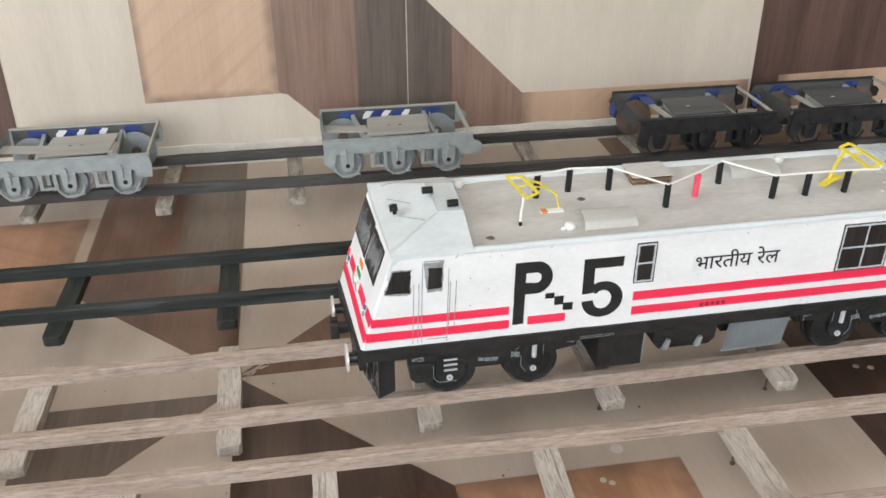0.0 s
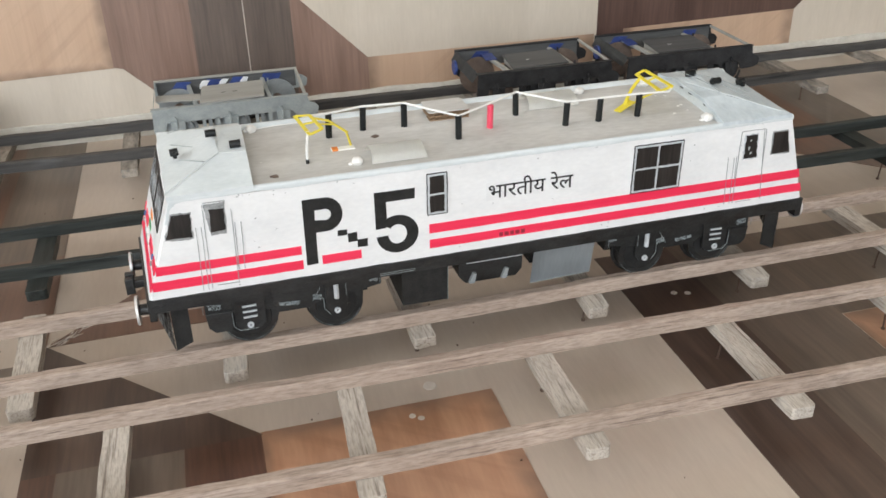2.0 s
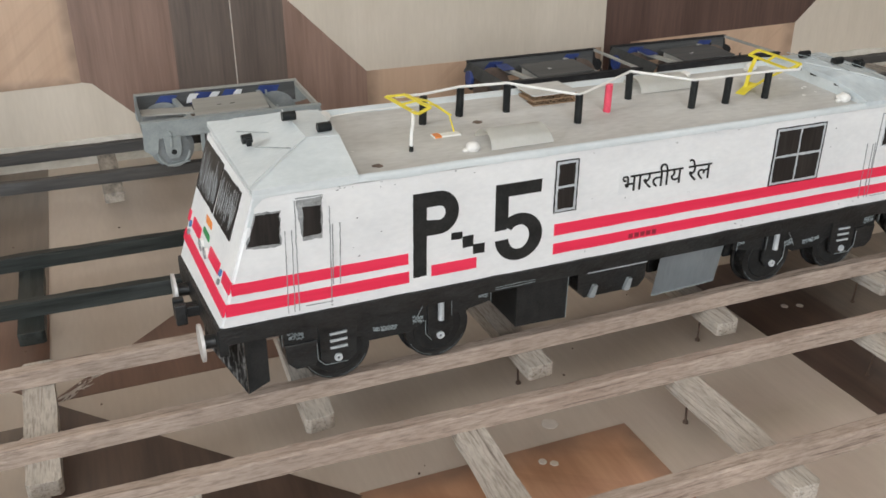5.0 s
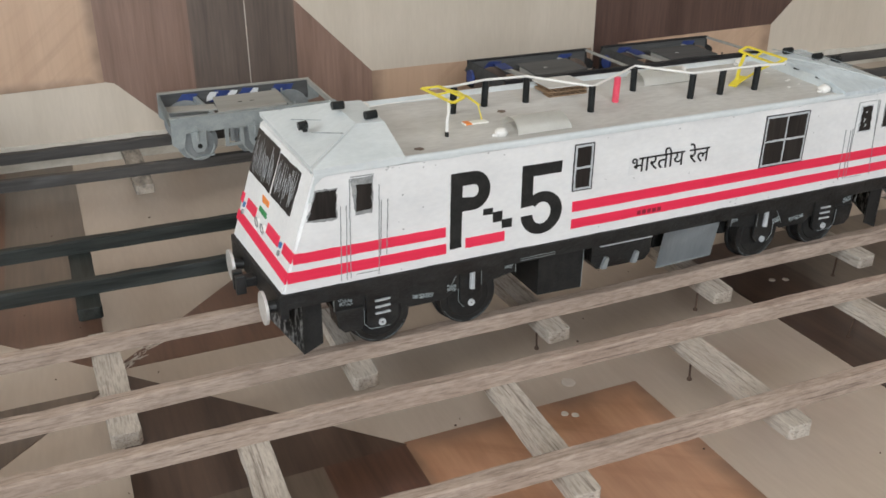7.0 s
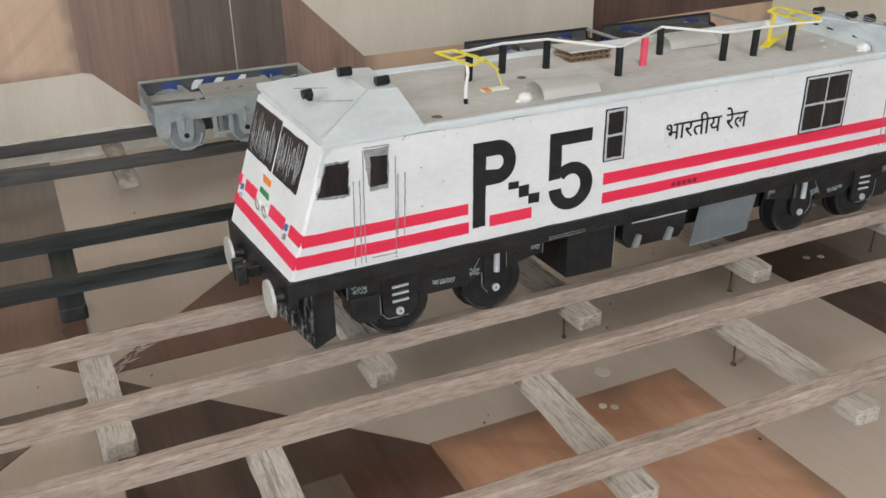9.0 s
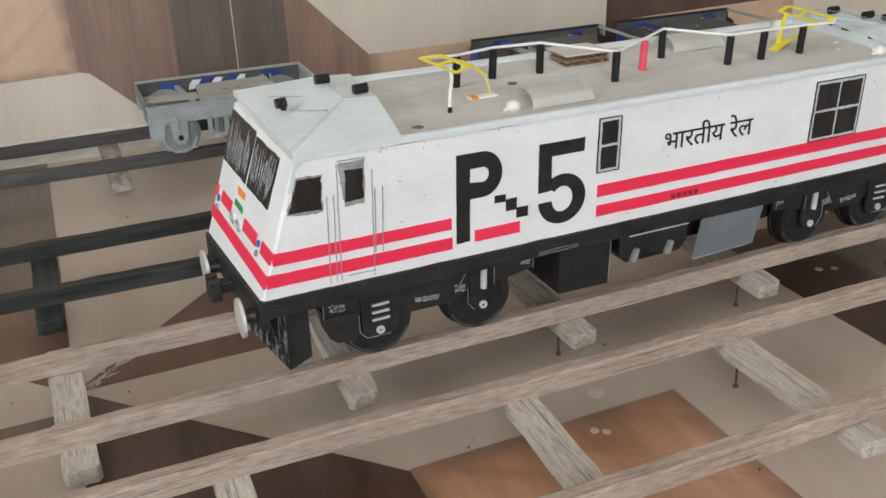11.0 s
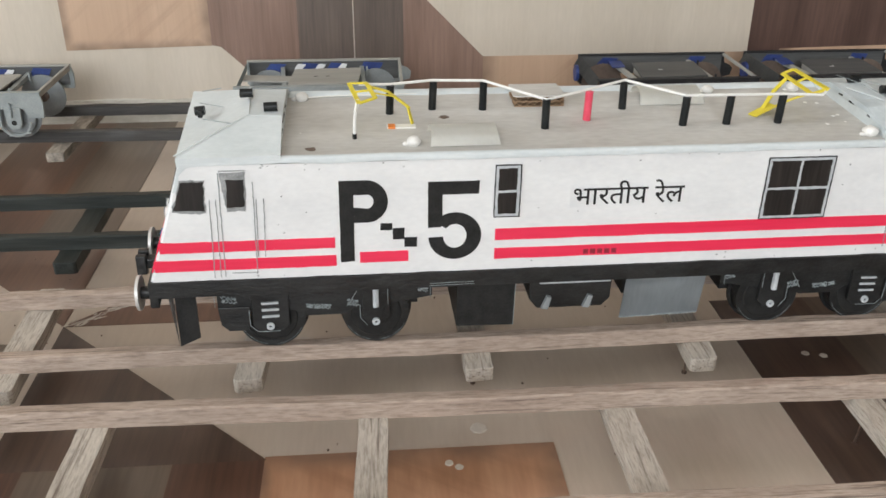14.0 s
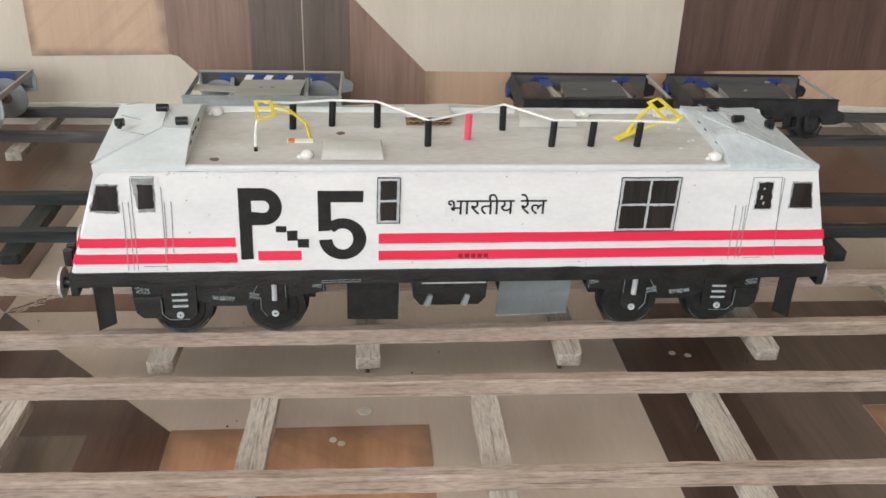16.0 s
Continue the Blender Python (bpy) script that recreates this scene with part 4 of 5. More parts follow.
for flip in (False, True):
    def X(x):
        return 2 * MID + 0.0012 - x if flip else x - 0.0010

    def mirrored(points, flip):
        return [(X(x), z) for x, z in points]

    bogie = part("bogie", box(*sorted((X(-0.020), X(0.072))), 0.012, 0.050, 0.0480, 0.0680), black_matt, loco, "black card bogie")
    for x in (0.0010, 0.0510):
        wheel(X(x), 0.0018, bogie, -1)
        wheel(X(x), 0.0560, bogie, 1)
        part("axle", rod((X(x), 0.006, WZ), (X(x), 0.058, WZ), 0.0018), black_matt, bogie)
    yb = -0.0015
    pl = prism(mirrored([(-0.0235, 0.0560), (-0.010, 0.0560), (0.012, 0.0545), (0.016, 0.0508), (0.036, 0.0508), (0.041, 0.0545), (0.060, 0.0560), (0.078, 0.0590), (0.078, 0.0665), (-0.0235, 0.0672)], flip), "y", yb, yb + 0.0016, bevel=0.0003)
    frame_part = part("side_frame", pl, black_paint, bogie, "black painted card side frame")
    # spring plate with three pale bars and the axle box ring
    part("axle_plate", prism(mirrored([(-0.0075, 0.0470), (-0.0045, 0.0440), (0.0065, 0.0440), (0.0095, 0.0470), (0.0100, 0.0655), (-0.0080, 0.0655)], flip), "y", yb - 0.0012, yb + 0.0004, bevel=0.0003), black_paint, bogie, "black axle plate")
    for k in range(3):
        z = 0.0516 + 0.0036 * k
        part("spring_bar", prism(mirrored([(-0.0030, z), (0.0050, z + 0.0002), (0.0050, z + 0.0012), (-0.0030, z + 0.0010)], flip), "y", yb - 0.0020, yb - 0.0011), silver_paint, bogie, "pale grey painted spring bar")
    part("axle_plate", prism(mirrored([(0.0445, 0.0490), (0.0475, 0.0450), (0.0545, 0.0450), (0.0575, 0.0490), (0.0575, 0.0655), (0.0445, 0.0655)], flip), "y", yb - 0.0012, yb + 0.0004, bevel=0.0003), black_paint, bogie, "black axle plate")
    part("damper", rod((X(0.0508), yb - 0.0022, 0.0555), (X(0.0508), yb - 0.0022, 0.0655), 0.0015, seg=10), silver_paint, bogie, "pale grey vertical damper")
    for x in (0.0010, 0.0510):
        for a0_, a1_ in ((205, 262), (275, 338)):
            part("worn_rim", tube([(X(x) + 0.0151 * math.cos(radians(a)), 0.0016, WZ + 0.0151 * math.sin(radians(a))) for a in range(a0_, a1_, 6)], 0.00009, 4, 2), faded_grey, bogie, "pale worn wheel rim")
    for x in (0.0005, 0.0508):
        bm = bmesh.new()
        for k in range(16):
            a, b = 6.2832 * k / 16, 6.2832 * (k + 1) / 16
            q = [(X(x) + r * math.cos(t), 0.0468 + r * math.sin(t)) for r, t in ((0.0019, a), (0.0019, b), (0.0007, b), (0.0007, a))]
            prism(q, "y", yb - 0.0022, yb - 0.0011, bm)
        part("axle_ring", bm, silver_paint, bogie, "pale grey axle ring")
    part("sand_box", prism(mirrored([(-0.0225, 0.0480), (-0.0190, 0.0445), (-0.0100, 0.0445), (-0.0085, 0.0480), (-0.0085, 0.0575), (-0.0235, 0.0575)], flip), "y", yb - 0.001, 0.010, bevel=0.0005), black_paint, bogie, "black sand box")
    rnd = random.Random(5 + flip)
    for x, z, w, h in ((-0.0180, 0.0612, 0.0070, 0.0034), (0.0255, 0.0556, 0.0078, 0.0024), (0.0400, 0.0570, 0.0052, 0.0034), (0.0735, 0.0628, 0.0050, 0.0022), (0.0195, 0.0562, 0.0030, 0.0018)):
        n = 34
        bm = tube([(X(x + w * (abs((k / 11 % 2) - 1) - 0.5) + rnd.uniform(-0.0003, 0.0003)), yb - 0.0002, z + h * (k / (n - 1) - 0.5) + h * 0.25 * math.sin(k * 2.3) + rnd.uniform(-0.0002, 0.0002)) for k in range(n)], 0.00024, 4, 2)
        part("paint_scribble", bm, faded_grey, bogie, "pale scribbled paint mark")

# boxes slung below the frame
part("equipment_box", prism([(0.0885, 0.0435), (0.1165, 0.0428), (0.1170, 0.0680), (0.0885, 0.0680)], "y", NEAR + 0.0030, 0.0400, bevel=0.0004), black_matt, loco, "black card equipment box")
part("tank", prism([(0.1245, 0.0545), (0.1285, 0.0495), (0.1610, 0.0495), (0.1650, 0.0540), (0.1655, 0.0680), (0.1240, 0.0680)], "y", NEAR + 0.0060, 0.0450, bevel=0.0012), black_paint, loco, "black painted tank")
part("tank_edge", box(0.1290, 0.1640, NEAR + 0.0045, NEAR + 0.0062, 0.0640, 0.0650), silver_paint, loco, "pale worn edge")
for x in (0.1325, 0.1530):
    part("tank_bracket", prism([(x - 0.0022, 0.0505), (x + 0.0012, 0.0500), (x + 0.0026, 0.0565), (x + 0.0004, 0.0570)], "y", NEAR + 0.0040, NEAR + 0.0062), wheel_grey, loco, "worn grey bracket")
bm = bmesh.new()
v = [bm.verts.new(p) for p in ((0.1712, NEAR + 0.0080, 0.0413), (0.2115, NEAR + 0.0080, 0.0425), (0.2118, NEAR + 0.0035, 0.0682), (0.1716, NEAR + 0.0035, 0.0682))]
bm.faces.new(v)
bmesh.ops.solidify(bm, geom=list(bm.faces), thickness=0.0012)
part("side_plate", bm, grey_plate_paint, loco, "blue-grey card side plate")
part("battery_box", box(0.1740, 0.2090, 0.0080, 0.0420, 0.0500, 0.0680, 0.0006), black_matt, loco, "black card box")

def worn(points, label="worn pale paint edge", r=0.00017):
    """A thin rubbed line where the paint has gone."""
    ps = []
    for p, q in zip(points, points[1:]):
        p, q = Vector(p), Vector(q)
        for k in range(5):
            v = p.lerp(q, k / 5)
            ps.append(v + Vector((0, 0, 0.00025 * noise.noise(v * 1500))))
    ps.append(Vector(points[-1]))
    return part("worn_edge", tube(ps, r, 5, 1), faded_grey, loco, label)


for flip in (False, True):
    for pts in ([(-0.0080, 0.0560), (-0.0078, 0.0472), (-0.0045, 0.0438), (0.0060, 0.0438)], [(0.0443, 0.0560), (0.0443, 0.0490), (0.0475, 0.0448)], [(0.0576, 0.0655), (0.0577, 0.0560)], [(0.0780, 0.0590), (0.0780, 0.0660)], [(-0.0235, 0.0580), (-0.0235, 0.0665)], [(0.038, 0.0555), (0.043, 0.0640)]):
        worn([(x + (0.0012 if flip else -0.0010), -0.0028, z) for x, z in mirrored(pts, flip)])
worn([(0.0885, NEAR + 0.0029, 0.0670), (0.1000, NEAR + 0.0029, 0.0674), (0.1168, NEAR + 0.0029, 0.0678)])
worn([(0.1168, NEAR + 0.0029, 0.0675), (0.1164, NEAR + 0.0029, 0.0430)], r=0.00016)
worn([(0.1716, NEAR + 0.0078, 0.0413), (0.1900, NEAR + 0.0078, 0.0419), (0.2112, NEAR + 0.0078, 0.0425)], "pale card edge", 0.0003)
for y0, dz in ((NEAR - 0.0010, 0.0), (NEAR - 0.0010, 0.0012)):
    worn([(0.075, y0, 0.0688 + dz), (0.096, y0, 0.0690 + dz)], r=0.00013)

# ---- roof equipment ----
def zr(y):
    return roof_z(y) + 0.0009


for x, y, m in ((0.0600, 0.0435, insulator_black), (0.0812, 0.0480, insulator_black), (0.1061, 0.0461, insulator_black), (0.1322, 0.0205, insulator_black), (0.1545, 0.0297, insulator_red), (0.1759, 0.0430, insulator_black), (0.1992, 0.0202, insulator_black), (0.2210, 0.0205, insulator_black), (0.2468, 0.0205, insulator_black)):
    lean = random.uniform(-0.0006, 0.0008)
    t = (x + lean, y, zr(y) + 0.0140)
    smooth(part("insulator", rod((x, y, zr(y) - 0.0008), t, 0.0019, seg=16), m, loco, "red plastic insulator tube" if m is insulator_red else "black plastic insulator tube"))
top = 0.0145
part("roof_wire", tube([(0.0455, 0.0400, zr(0.04) + 0.0160), (0.0600, 0.0435, zr(0.0435) + top), (0.0812, 0.0480, zr(0.048) + top), (0.1061, 0.0461, zr(0.046) + top), (0.1322, 0.0205, zr(0.02) + top - 0.0006), (0.1545, 0.0310, zr(0.03) + top), (0.1759, 0.0430, zr(0.043) + top), (0.1992, 0.0202, zr(0.02) + top), (0.2210, 0.0200, zr(0.02) + top), (0.2468, 0.0195, zr(0.02) + top), (0.2660, 0.0185, zr(0.02) + 0.0140), (0.2680, 0.0200, zr(0.02) + 0.0150)], 0.00070, 8, 1), white_wire, loco, "bent white roof wire")
part("rear_wire", tube([(0.0190, 0.0645, zr(0.0645) + 0.0010), (0.030, 0.0665, zr(0.0665) + 0.0008), (0.052, 0.068, zr(0.068) + 0.0006), (0.10, 0.069, zr(0.069) + 0.0002)], 0.00035), white_wire, loco, "thin white wire along the roof")

# ventilator covers of curved card
def cover(x0, x1, yc, wy, h, label):
    bm = bmesh.new()
    rows_ = []
    for k in range(13):
        a = math.pi * (0.06 + 0.88 * k / 12)
        y, z = yc - wy / 2 * math.cos(a), h * math.sin(a)
        rows_.append([bm.verts.new((x, y, zr(y) - 0.0006 + z)) for x in (x0 + 0.0010 * math.sin(a), x1 - 0.0015 * math.sin(a))])
    for a, b in zip(rows_, rows_[1:]):
        bm.faces.new((a[0], a[1], b[1], b[0]))
    bmesh.ops.solidify(bm, geom=list(bm.faces), thickness=0.0006)
    return smooth(part("roof_cover", bm, cream_card, loco, label), 30)


cover(0.0760, 0.1082, 0.0100, 0.0190, 0.0072, "curved cream card roof cover")
cover(0.1855, 0.2195, 0.0545, 0.0190, 0.0072, "curved cream card roof cover")
for x, y, r in ((0.0690, 0.0055, 0.0033), (0.0172, 0.0640, 0.0034), (0.2276, 0.0640, 0.0030), (0.2845, 0.0030, 0.0036), (0.2740, 0.0640, 0.0032)):
    smooth(part("horn_dome", blob((x, y, zr(y) + r * 0.45), r, 0.75, int(x * 1e4)), white_lump, loco, "white clay dome"), 60)
    smooth(part("clay_tail", blob((x - 0.0036, y - 0.0004, zr(y) + 0.0006), 0.0015, 0.6, int(x * 2e4)), white_lump, loco), 60)

# stack of corrugated cardboard
stack = part("cardboard_stack", box(0.1225, 0.1475, 0.0480, 0.0640, zr(0.05) - 0.0006, zr(0.05) + 0.0004), cardboard, loco, "stack of corrugated cardboard with a grey top")
for k in range(2):
    z0 = zr(0.05) + 0.0004 + 0.0024 * k
    bm = bmesh.new()
    n = 48
    up = [[bm.verts.new((0.1225 + 0.025 * i / n, y, z0 + 0.0009 + 0.0008 * math.sin(i / n * 6.2832 * 7 + k) + s)) for y in (0.0478, 0.0640) for s in (0.0, 0.0003)] for i in range(n + 1)]
    for a, b in zip(up, up[1:]):
        for p, q in ((0, 2), (2, 3), (3, 1), (1, 0)):
            bm.faces.new((a[p], a[q], b[q], b[p]))
    part("flute", bm, cardboard, stack)
    part("liner", box(0.1222 + 0.0006 * k, 0.1476, 0.0478, 0.0642, z0 + 0.0020, z0 + 0.0024), cardboard, stack)
part("top_sheet", prism([(0.1215, 0.0480), (0.1235, 0.0470), (0.1470, 0.0470), (0.1480, 0.0490), (0.1475, 0.0680), (0.1225, 0.0680)], "z", zr(0.05) + 0.0052, zr(0.05) + 0.0058), grey_roof, stack, "grey painted top sheet")

# black lamp and horn tubes on the cab roofs
for flip in (False, True):
    def X(x):
        return 2 * MID - x if flip else x

    spots = ((-0.0065, 0.0353, 0.1500), (0.0053, 0.0211, 0.1478), (-0.0271, 0.0271, 0.1448)) if not flip else ((0.2992, 0.0500, 0.1468), (0.3076, 0.0334, 0.1460), (0.3290, 0.0380, 0.1420))
    for k, (x, y, z) in enumerate(spots):
        d = 0.0030 if k < 2 else 0.0022
        smooth(part("horn", rod((x - d, y, z - 0.0002 * k), (x + d, y, z), 0.0021, seg=14), insulator_black, loco, "short black plastic tube"))
    x, y, z = spots[2]
    part("horn_bracket", box(x - 0.0008, x + 0.0014, y - 0.0038, y + 0.0038, z - 0.0026, z + 0.0008, 0.0004), insulator_black, loco)

# pantographs of yellow card
def frame_of(corners, w, t, m, name, label):
    """A card frame: four strips round a bent rectangle."""
    first = None
    c = [Vector(p) for p in corners]
    for i in range(4):
        ob = part(name if first is None else "bar", strip([c[i], c[(i + 1) % 4]], w, t), m, first or loco, label if first is None else "")
        first = first or ob
    return first


pan = frame_of([(0.0410, 0.0405, 0.1522), (0.0490, 0.0370, 0.1532), (0.0525, 0.0155, 0.1524), (0.0450, 0.0115, 0.1514)], 0.0020, 0.0006, yellow_card, "pantograph", "folded yellow card pantograph")
part("bar", strip([(0.0430, 0.0265, 0.1520), (0.0505, 0.0265, 0.1528)], 0.0016), yellow_card, pan)
part("arm", strip([(0.0500, 0.0330, 0.1528), (0.0590, 0.0330, 0.1500), (0.0680, 0.0300, 0.1435), (0.0702, 0.0290, zr(0.029))], 0.0024), yellow_card, pan, "bent yellow card arm")
part("arm", strip([(0.0520, 0.0240, 0.1522), (0.0610, 0.0290, 0.1490), (0.0690, 0.0300, 0.1430)], 0.0014), yellow_card, pan, "bent yellow card arm")
part("foot", box(0.0580, 0.0715, 0.0240, 0.0285, zr(0.026) - 0.0006, zr(0.026) + 0.0006), cream_card, pan, "cream card foot")
part("foot_patch", box(0.0585, 0.0618, 0.0238, 0.0286, zr(0.026) - 0.0003, zr(0.026) + 0.0008), orange_paint, pan, "orange patch")
part("post", tube([(0.0426, 0.0135, zr(0.0135) - 0.0004), (0.0428, 0.0135, 0.1420), (0.0434, 0.0130, 0.1475), (0.0445, 0.0160, 0.1516)], 0.0008, 8), white_wire, pan, "white wire post")
part("post_foot", rod((0.0426, 0.0135, zr(0.0135) - 0.0004), (0.0426, 0.0135, zr(0.0135) + 0.0024), 0.0010), insulator_black, pan)
pan = frame_of([(0.2618, 0.0530, 0.1492), (0.2668, 0.0520, 0.1518), (0.2700, 0.0225, 0.1500), (0.2628, 0.0225, 0.1476)], 0.0026, 0.0006, yellow_card, "pantograph", "yellow card pantograph raised on folded arms")
part("bar", strip([(0.2630, 0.0400, 0.1484), (0.2682, 0.0400, 0.1508)], 0.0016), yellow_card, pan)
part("arm", strip([(0.2622, 0.0480, 0.1490), (0.2520, 0.0400, 0.1440), (0.2425, 0.0315, zr(0.031) + 0.0008)], 0.0020), yellow_card, pan, "yellow card arm")
part("arm", strip([(0.2635, 0.0245, 0.1478), (0.2540, 0.0270, 0.1435), (0.2440, 0.0310, zr(0.031) + 0.0012)], 0.0020), yellow_card, pan, "yellow card arm")
part("foot", strip([(0.2375, 0.0290, zr(0.029) + 0.0004), (0.2500, 0.0345, zr(0.034) + 0.0035)], 0.0050), yellow_card, pan, "yellow card foot")

# loose chips and torn spots on the roof
for k, (x, y) in enumerate(((0.0860, 0.0370), (0.0230, 0.0030))):
    smooth(part("glue_chip", blob((x, y, zr(y)), 0.0022, 0.25, 7 + k, 0.5), wheel_brown, loco, "brown torn card spot"))
rnd = random.Random(3)
for k in range(9):
    x, y = rnd.choice((rnd.uniform(0.015, 0.06), rnd.uniform(0.27, 0.288))), rnd.uniform(0.005, 0.06)
    part("paint_fleck", blob((x, y, zr(y) + 0.0001), rnd.uniform(0.0004, 0.0010), 0.3, k, 0.5), white_lump, loco)

loco.rotation_euler = (0, radians(0.45), radians(1.3))
loco.location.z += 0.0012

# ---- wagons ----
def wagon(x0, label, frame_mat, plate_mat, wheel_mat, yaw=0.0, ear=True):
    L, yn, yf, top = 0.133, 0.3190, 0.4030, 0.0705
    grey = frame_mat is wagon_grey
    x1 = x0 + L
    zc = RAIL_TOP + 0.0132
    axles = [x0 + 0.020 + (L - 0.042) * k / 2 for k in range(3)]
    root = thing("wagon_bogie", ((x0 + x1) / 2, 0.361, RAIL_TOP), label, "model wagon", "unfinished wagons")
    # folded card sides: a deep beam with dropped ends, the right one ending in a rounded ear
    low = top - (0.0125 if grey else 0.0150)
    right = [(x1 + 0.001, low - 0.007), (x1 + 0.008, low - 0.0055), (x1 + 0.0095, low + 0.001), (x1 + 0.006, low + 0.0045), (x1 + 0.001, low + 0.006)] if ear else [(x1 + 0.001, low - 0.008), (x1 + 0.002, low + 0.004)]
    outline = [(x0, top), (x0 - 0.0005, low + 0.002), (x0 - 0.0010, low - 0.008), (x0 + 0.0045, low - 0.0125), (x0 + 0.0085, low - 0.011), (x0 + 0.0105, low), (x1 - 0.0135, low), (x1 - 0.0105, low - 0.0075), *right, (x1, top)]
    for y0, y1 in ((yn, yn + 0.0018), (yf - 0.0018, yf)):
        part("side_frame", prism(jag(outline, 0.0003, 0.004), "y", y0, y1, bevel=0.0003), frame_mat, root)
    part("sill", prism(jag([(x0 - 0.001, yn - 0.0006), (x1 + 0.001, yn - 0.0006), (x1 + 0.001, yn + 0.0042), (x0 - 0.001, yn + 0.0046)], 0.0004, 0.005), "z", top - 0.0006, top + 0.0006, bevel=0.0002), frame_mat, root)
    part("top_bar", prism(jag([(x0, yf - 0.0036), (x1, yf - 0.0036), (x1, yf + 0.0004), (x0, yf + 0.0004)], 0.0004, 0.005), "z", top - 0.0006, top + 0.0006, bevel=0.0002), wagon_plate if grey else frame_mat, root)
    # inside of the far side: dark card with torn blue print
    lining = part("lining", box(x0 + 0.002, x1 - 0.002, yf - 0.0026, yf - 0.0019, top - 0.017, top - 0.0012), wagon_dark_plate, root, "dark card lining")
    rnd = random.Random(int(x0 * 1000))
    blues = ((0.014, 0.034), (0.043, 0.062), (0.066, 0.083), (0.096, 0.118)) if grey else ((0.016, 0.036), (0.096, 0.116))
    for xa, xb in blues:
        d, h = rnd.uniform(0.003, 0.007), rnd.uniform(0.0075, 0.0120)
        part("blue_print", prism(jag([(x0 + xa, top - 0.002 - h), (x0 + xb - d, top - 0.0025 - h), (x0 + xb, top - 0.0030), (x0 + xa + d, top - 0.0020)], 0.0006, 0.003), "y", yf - 0.0031, yf - 0.0026), blue_card, lining, "torn blue printed paper")
    for k, xa in enumerate((0.040, 0.058, 0.078) if grey else ()):
        part("white_print", prism(jag([(x0 + xa, top - 0.0105), (x0 + xa + 0.006, top - 0.0095), (x0 + xa + 0.011 - 0.001 * k, top - 0.0032), (x0 + xa + 0.004, top - 0.0028), (x0 + xa + 0.001, top - 0.006)], 0.0007, 0.002), "y", yf - 0.0036, yf - 0.0031), white_paint, lining, "white printed patch")
    for y in (yn + 0.020, yf - 0.018):
        part("lining_fold", box(x1 - 0.030, x1 - 0.0285, y, y + 0.001, top - 0.010, top - 0.002), frame_mat, root)
    # ends: a bent card at one end, a thin bar at the other
    tilt = 0.0 if grey else 0.0040
    bm = bmesh.new()
    v = [bm.verts.new(p) for p in ((x0 - 0.0005 - tilt, yn + 0.004, top - 0.0085), (x0 - 0.0005 - tilt, yf - 0.004, top - 0.0085), (x0 + 0.0010, yf - 0.003, top + 0.0003), (x0 + 0.0010, yn + 0.003, top + 0.0003))]
    bm.faces.new(v)
    bmesh.ops.solidify(bm, geom=list(bm.faces), thickness=0.0014)
    part("end_plate", bm, frame_mat if grey else wagon_dark_plate, root, "bent card end")
    part("end_bar", box(x1 - 0.0022, x1, yn + 0.003, yf - 0.003, top - (0.0045 if grey else 0.0020), top + 0.0003, 0.0003), wagon_plate, root, "bare pale card end")
    # centre plate on packing, with the arm that joins it to one end
    part("centre_plate", prism(jag([(x0 + 0.040, yn + 0.016), (x1 - 0.036, yn + 0.019), (x1 - 0.034, yf - 0.020), (x0 + 0.043, yf - 0.022)], 0.0005, 0.006), "z", top - 0.0036, top - 0.0022, bevel=0.0003), plate_mat, root, "card centre plate")
    part("packing", box(x0 + 0.044, x1 - 0.040, yn + 0.022, yf - 0.026, top - 0.0100, top - 0.0036), wagon_dark_plate if grey else wagon_plate, root)
    if grey:
        part("centre_arm", prism(jag([(x0 + 0.002, yn + 0.036), (x0 + 0.041, yn + 0.030), (x0 + 0.041, yn + 0.046), (x0 + 0.002, yn + 0.052)], 0.0004, 0.005), "z", top - 0.0050, top - 0.0037), plate_mat, root, "card arm")
    for x, sk in ((x0 + 0.033, 0.004), (x1 - 0.034, 0.0015)):
        part("cross_bar", prism([(x + sk, yn + 0.003), (x + 0.0036 + sk, yn + 0.003), (x + 0.0036 - sk, yf - 0.004), (x - sk, yf - 0.004)], "z", top - 0.0085, top - 0.0050, bevel=0.0003), wagon_plate if not grey else frame_mat, root)
    for k in (0, 1):
        part("plate_mark", box(x0 + 0.060 + 0.010 * k, x0 + 0.0635 + 0.010 * k, yn + 0.038, yn + 0.0390, top - 0.0024, top - 0.0020), wagon_black if grey else white_paint, root)
        if not grey:
            break
    for k, xc in enumerate(axles):
        for y, far in ((yn + 0.0070, False), (yf - 0.0120, True)):
            paint = wheel_mat if far or k == 0 or grey else wagon_black
            w = smooth(part("wheel", rod((xc, y, zc), (xc, y + 0.0050, zc), 0.0132, seg=28), paint, root))
            inner = y + (0.0050 if not far else -0.0014)
            smooth(part("flange", rod((xc, inner, zc), (xc, inner + 0.0014, zc), 0.0182 if far or (k == 0 and not grey) else 0.0162, seg=36), paint, w))
            if far:
                part("hub", rod((xc, inner - 0.0022, zc), (xc, inner, zc), 0.0045, seg=16), wheel_brown, w, "bare brown hub")
        part("axle", rod((xc, yn + 0.006, zc), (xc, yf - 0.008, zc), 0.0015), nail_steel, root)
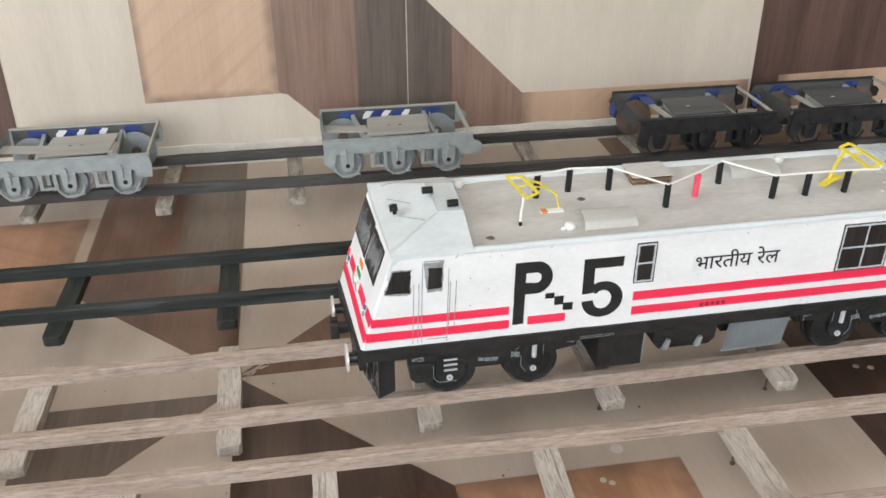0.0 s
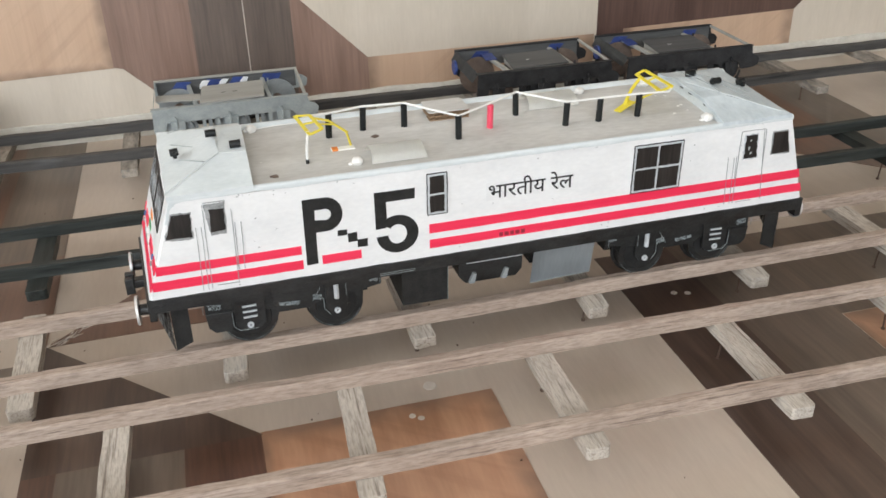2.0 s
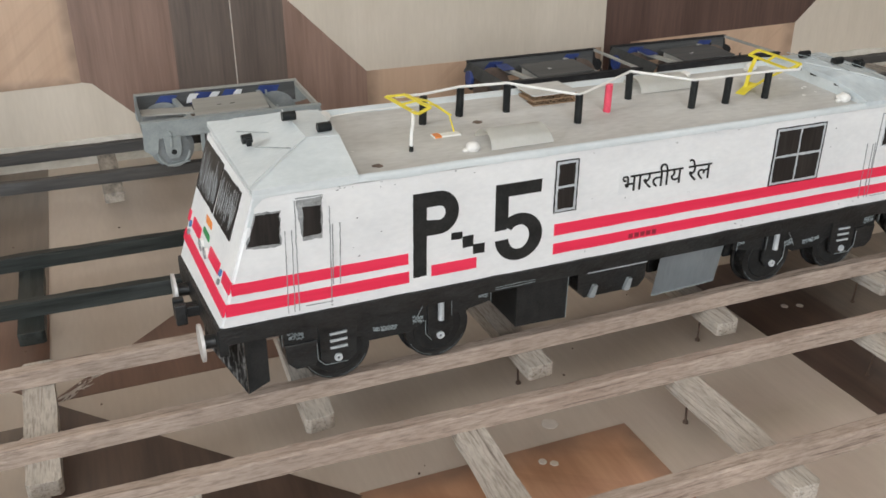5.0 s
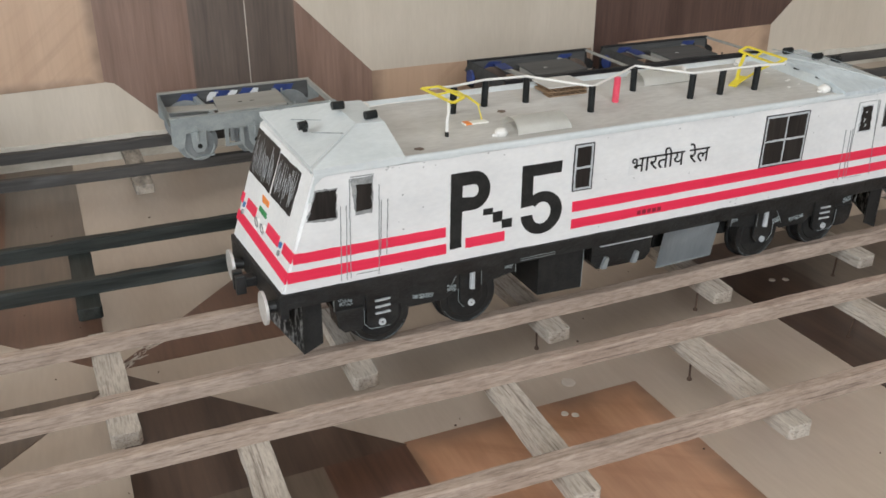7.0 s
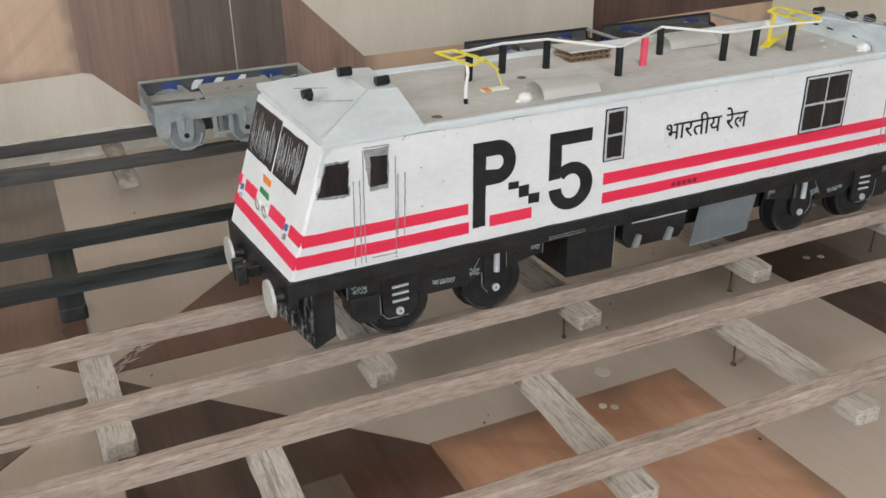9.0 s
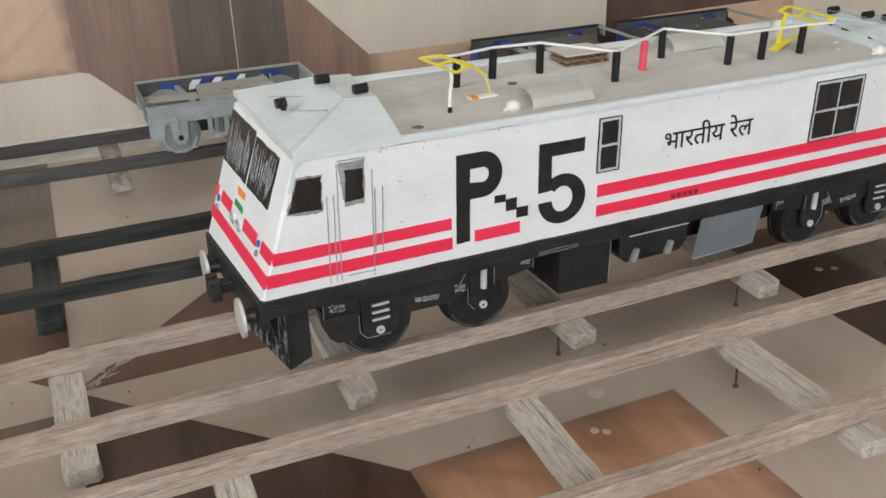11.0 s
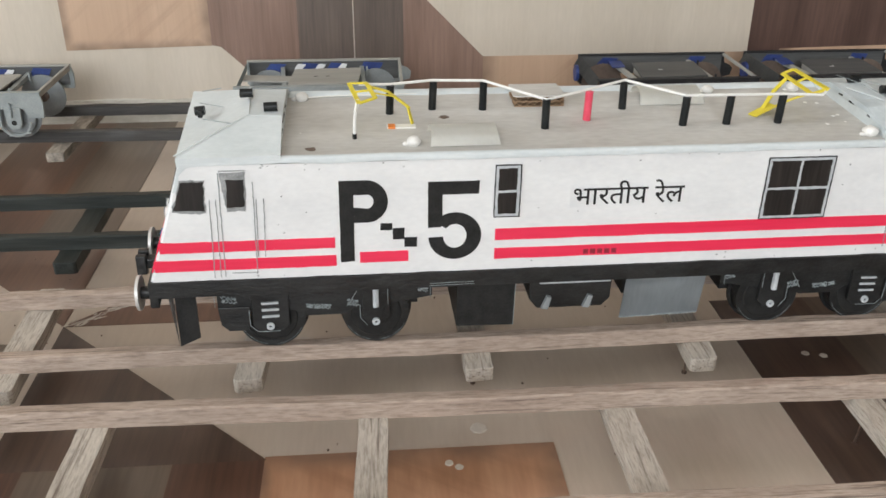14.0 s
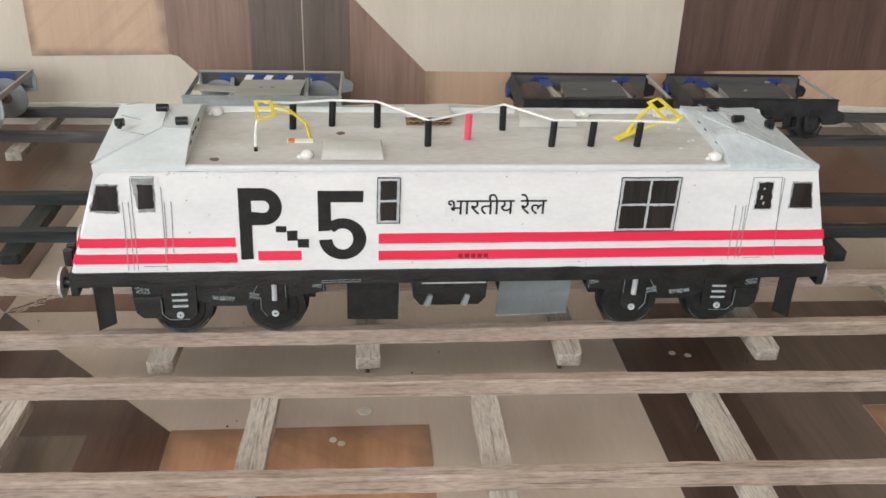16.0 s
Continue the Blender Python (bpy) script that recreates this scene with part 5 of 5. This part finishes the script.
        a = part("axle_box", prism([(xc - 0.0062, low + 0.001), (xc - 0.0056, zc - 0.0010), (xc - 0.0032, zc - 0.0052), (xc + 0.0032, zc - 0.0052), (xc + 0.0056, zc - 0.0010), (xc + 0.0062, low + 0.001)], "y", yn - 0.0012, yn + 0.0010, bevel=0.0004), frame_mat, root)
        # A black disc stands for the hole's shade; the plate isn't bored.
        smooth(part("axle_hole", rod((xc, yn - 0.0016, zc), (xc, yn - 0.0010, zc), 0.0020, seg=16), black_matt, a, "black disc for the shade in the axle hole"))
        part("spring_rod", tube([(xc - 0.0012, yn - 0.0016, zc + 0.0045), (xc - 0.0006, yn - 0.0020, low + 0.002), (xc - 0.0020, yn - 0.0018, low + 0.0055)], 0.0011, 8), frame_mat, a, "bent card spring hanger")
        arc = [math.pi * (1 + 0.04 + 0.92 * q / 10) for q in range(11)]
        part("wheel_guard", tube([(xc + 0.0118 * math.cos(t), yn + 0.0010, zc + 0.001 + 0.0125 * math.sin(t)) for t in arc], 0.0010, 6, 2), frame_mat, a)
        part("brake_step", prism([(xc - 0.006, zc - 0.0112), (xc + 0.011, zc - 0.0090), (xc + 0.011, zc - 0.0080), (xc - 0.006, zc - 0.0100)], "y", yn - 0.0008, yn + 0.0030), frame_mat, a)
        if k:
            # an open bracket ahead of the axle, dark inside
            xb = xc - 0.0250
            m = part("bracket", prism([(xb, low + 0.001), (xb, zc - 0.0035), (xb + 0.0150, zc - 0.0035), (xb + 0.0150, low + 0.001), (xb + 0.0118, low + 0.001), (xb + 0.0118, zc - 0.0012), (xb + 0.0030, zc - 0.0012), (xb + 0.0030, low + 0.001)], "y", yn, yn + 0.0016), frame_mat, root, "open card bracket")
            part("brake_block", box(xb + 0.0050, xb + 0.0085, yn + 0.004, yn + 0.009, zc - 0.001, low, 0.0004), wheel_grey if grey else wagon_black, m)
    if not grey:
        smooth(part("end_tab", rod((x0 - 0.0065, yf - 0.020, top - 0.011), (x0 - 0.0040, yf - 0.020, top - 0.011), 0.0070, seg=20), blue_card, root, "round blue card tab"))
        part("blue_scrap", prism([(x0 + 0.024, yf - 0.030), (x0 + 0.036, yf - 0.028), (x0 + 0.037, yf - 0.008), (x0 + 0.026, yf - 0.006)], "z", top - 0.0046, top - 0.0040), blue_card, root, "blue card scrap")
    root.rotation_euler[2] = radians(yaw)
    return root


wagon(-0.3360, "grey painted card wagon bogie with three axles and open top", wagon_grey, wagon_plate, wheel_grey, -0.5, False)
wagon(-0.0540, "grey painted card wagon bogie with blue printed inside", wagon_grey, wagon_plate, wheel_grey, -0.5)
wagon(0.2380, "black painted card wagon bogie with bare brown wheels", wagon_black, wagon_dark_plate, wheel_brown, -0.5)
wagon(0.3900, "black painted card wagon bogie with dark centre plate", wagon_black, wagon_dark_plate, wheel_brown, -0.5)

# ---- dried spots on the floor ----
for k, (x, y, r) in enumerate(((0.0985, -0.0295, 0.0042), (0.0820, -0.0540, 0.0020), (0.0865, -0.0570, 0.0020), (0.2870, 0.0220, 0.0022), (0.2960, 0.0190, 0.0022))):
    bm = bmesh.new()
    bmesh.ops.create_cone(bm, cap_ends=True, segments=20, radius1=r, radius2=r * 0.9, depth=0.0003, matrix=Matrix.Translation((x, y, 0.00055)))
    for v in bm.verts:
        d = Vector((v.co.x - x, v.co.y - y, 0))
        v.co += d * 0.18 * noise.noise(v.co * 700)
    tagged(link("dried_drop", bm, drop_spot), "small dried white spot on the laminate floor", "stain", "dried drops", "stuff")

bm = bmesh.new()
rnd = random.Random(91)
for k in range(26):
    v = rnd.random()
    x, y = -0.127 + 0.022 * v + rnd.uniform(-0.005, 0.004), 0.080 + 0.026 * v + rnd.uniform(-0.003, 0.003)
    ln, wd, an = rnd.uniform(0.001, 0.006), rnd.uniform(0.0003, 0.0009), radians(rnd.uniform(15, 75))
    c, d = math.cos(an), math.sin(an)
    prism([(x - ln * c, y - ln * d), (x + wd * d, y - wd * c), (x + ln * c, y + ln * d), (x - wd * d * 0.6, y + wd * c * 0.6)], "z", 0.0003, 0.0007, bm)
tagged(link("filler_smear", bm, drop_spot), "dried pale filler smeared on the laminate floor", "stain", "dried drops", "stuff")
bm = bmesh.new()
for k in range(70):
    x, y, q = rnd.uniform(-0.30, 0.42), rnd.choice((rnd.uniform(-0.16, 0.10), rnd.uniform(0.08, 0.32))), rnd.uniform(0.0003, 0.0008)
    prism([(x + q * math.cos(a) * rnd.uniform(0.6, 1.2), y + q * math.sin(a) * rnd.uniform(0.6, 1.2)) for a in (0, 1.2, 2.4, 3.7, 5.0)], "z", 0.0003, 0.0008, bm)
tagged(link("floor_specks", bm, nail_steel), "small dark specks of dirt on the laminate floor", "dirt", "", "stuff")
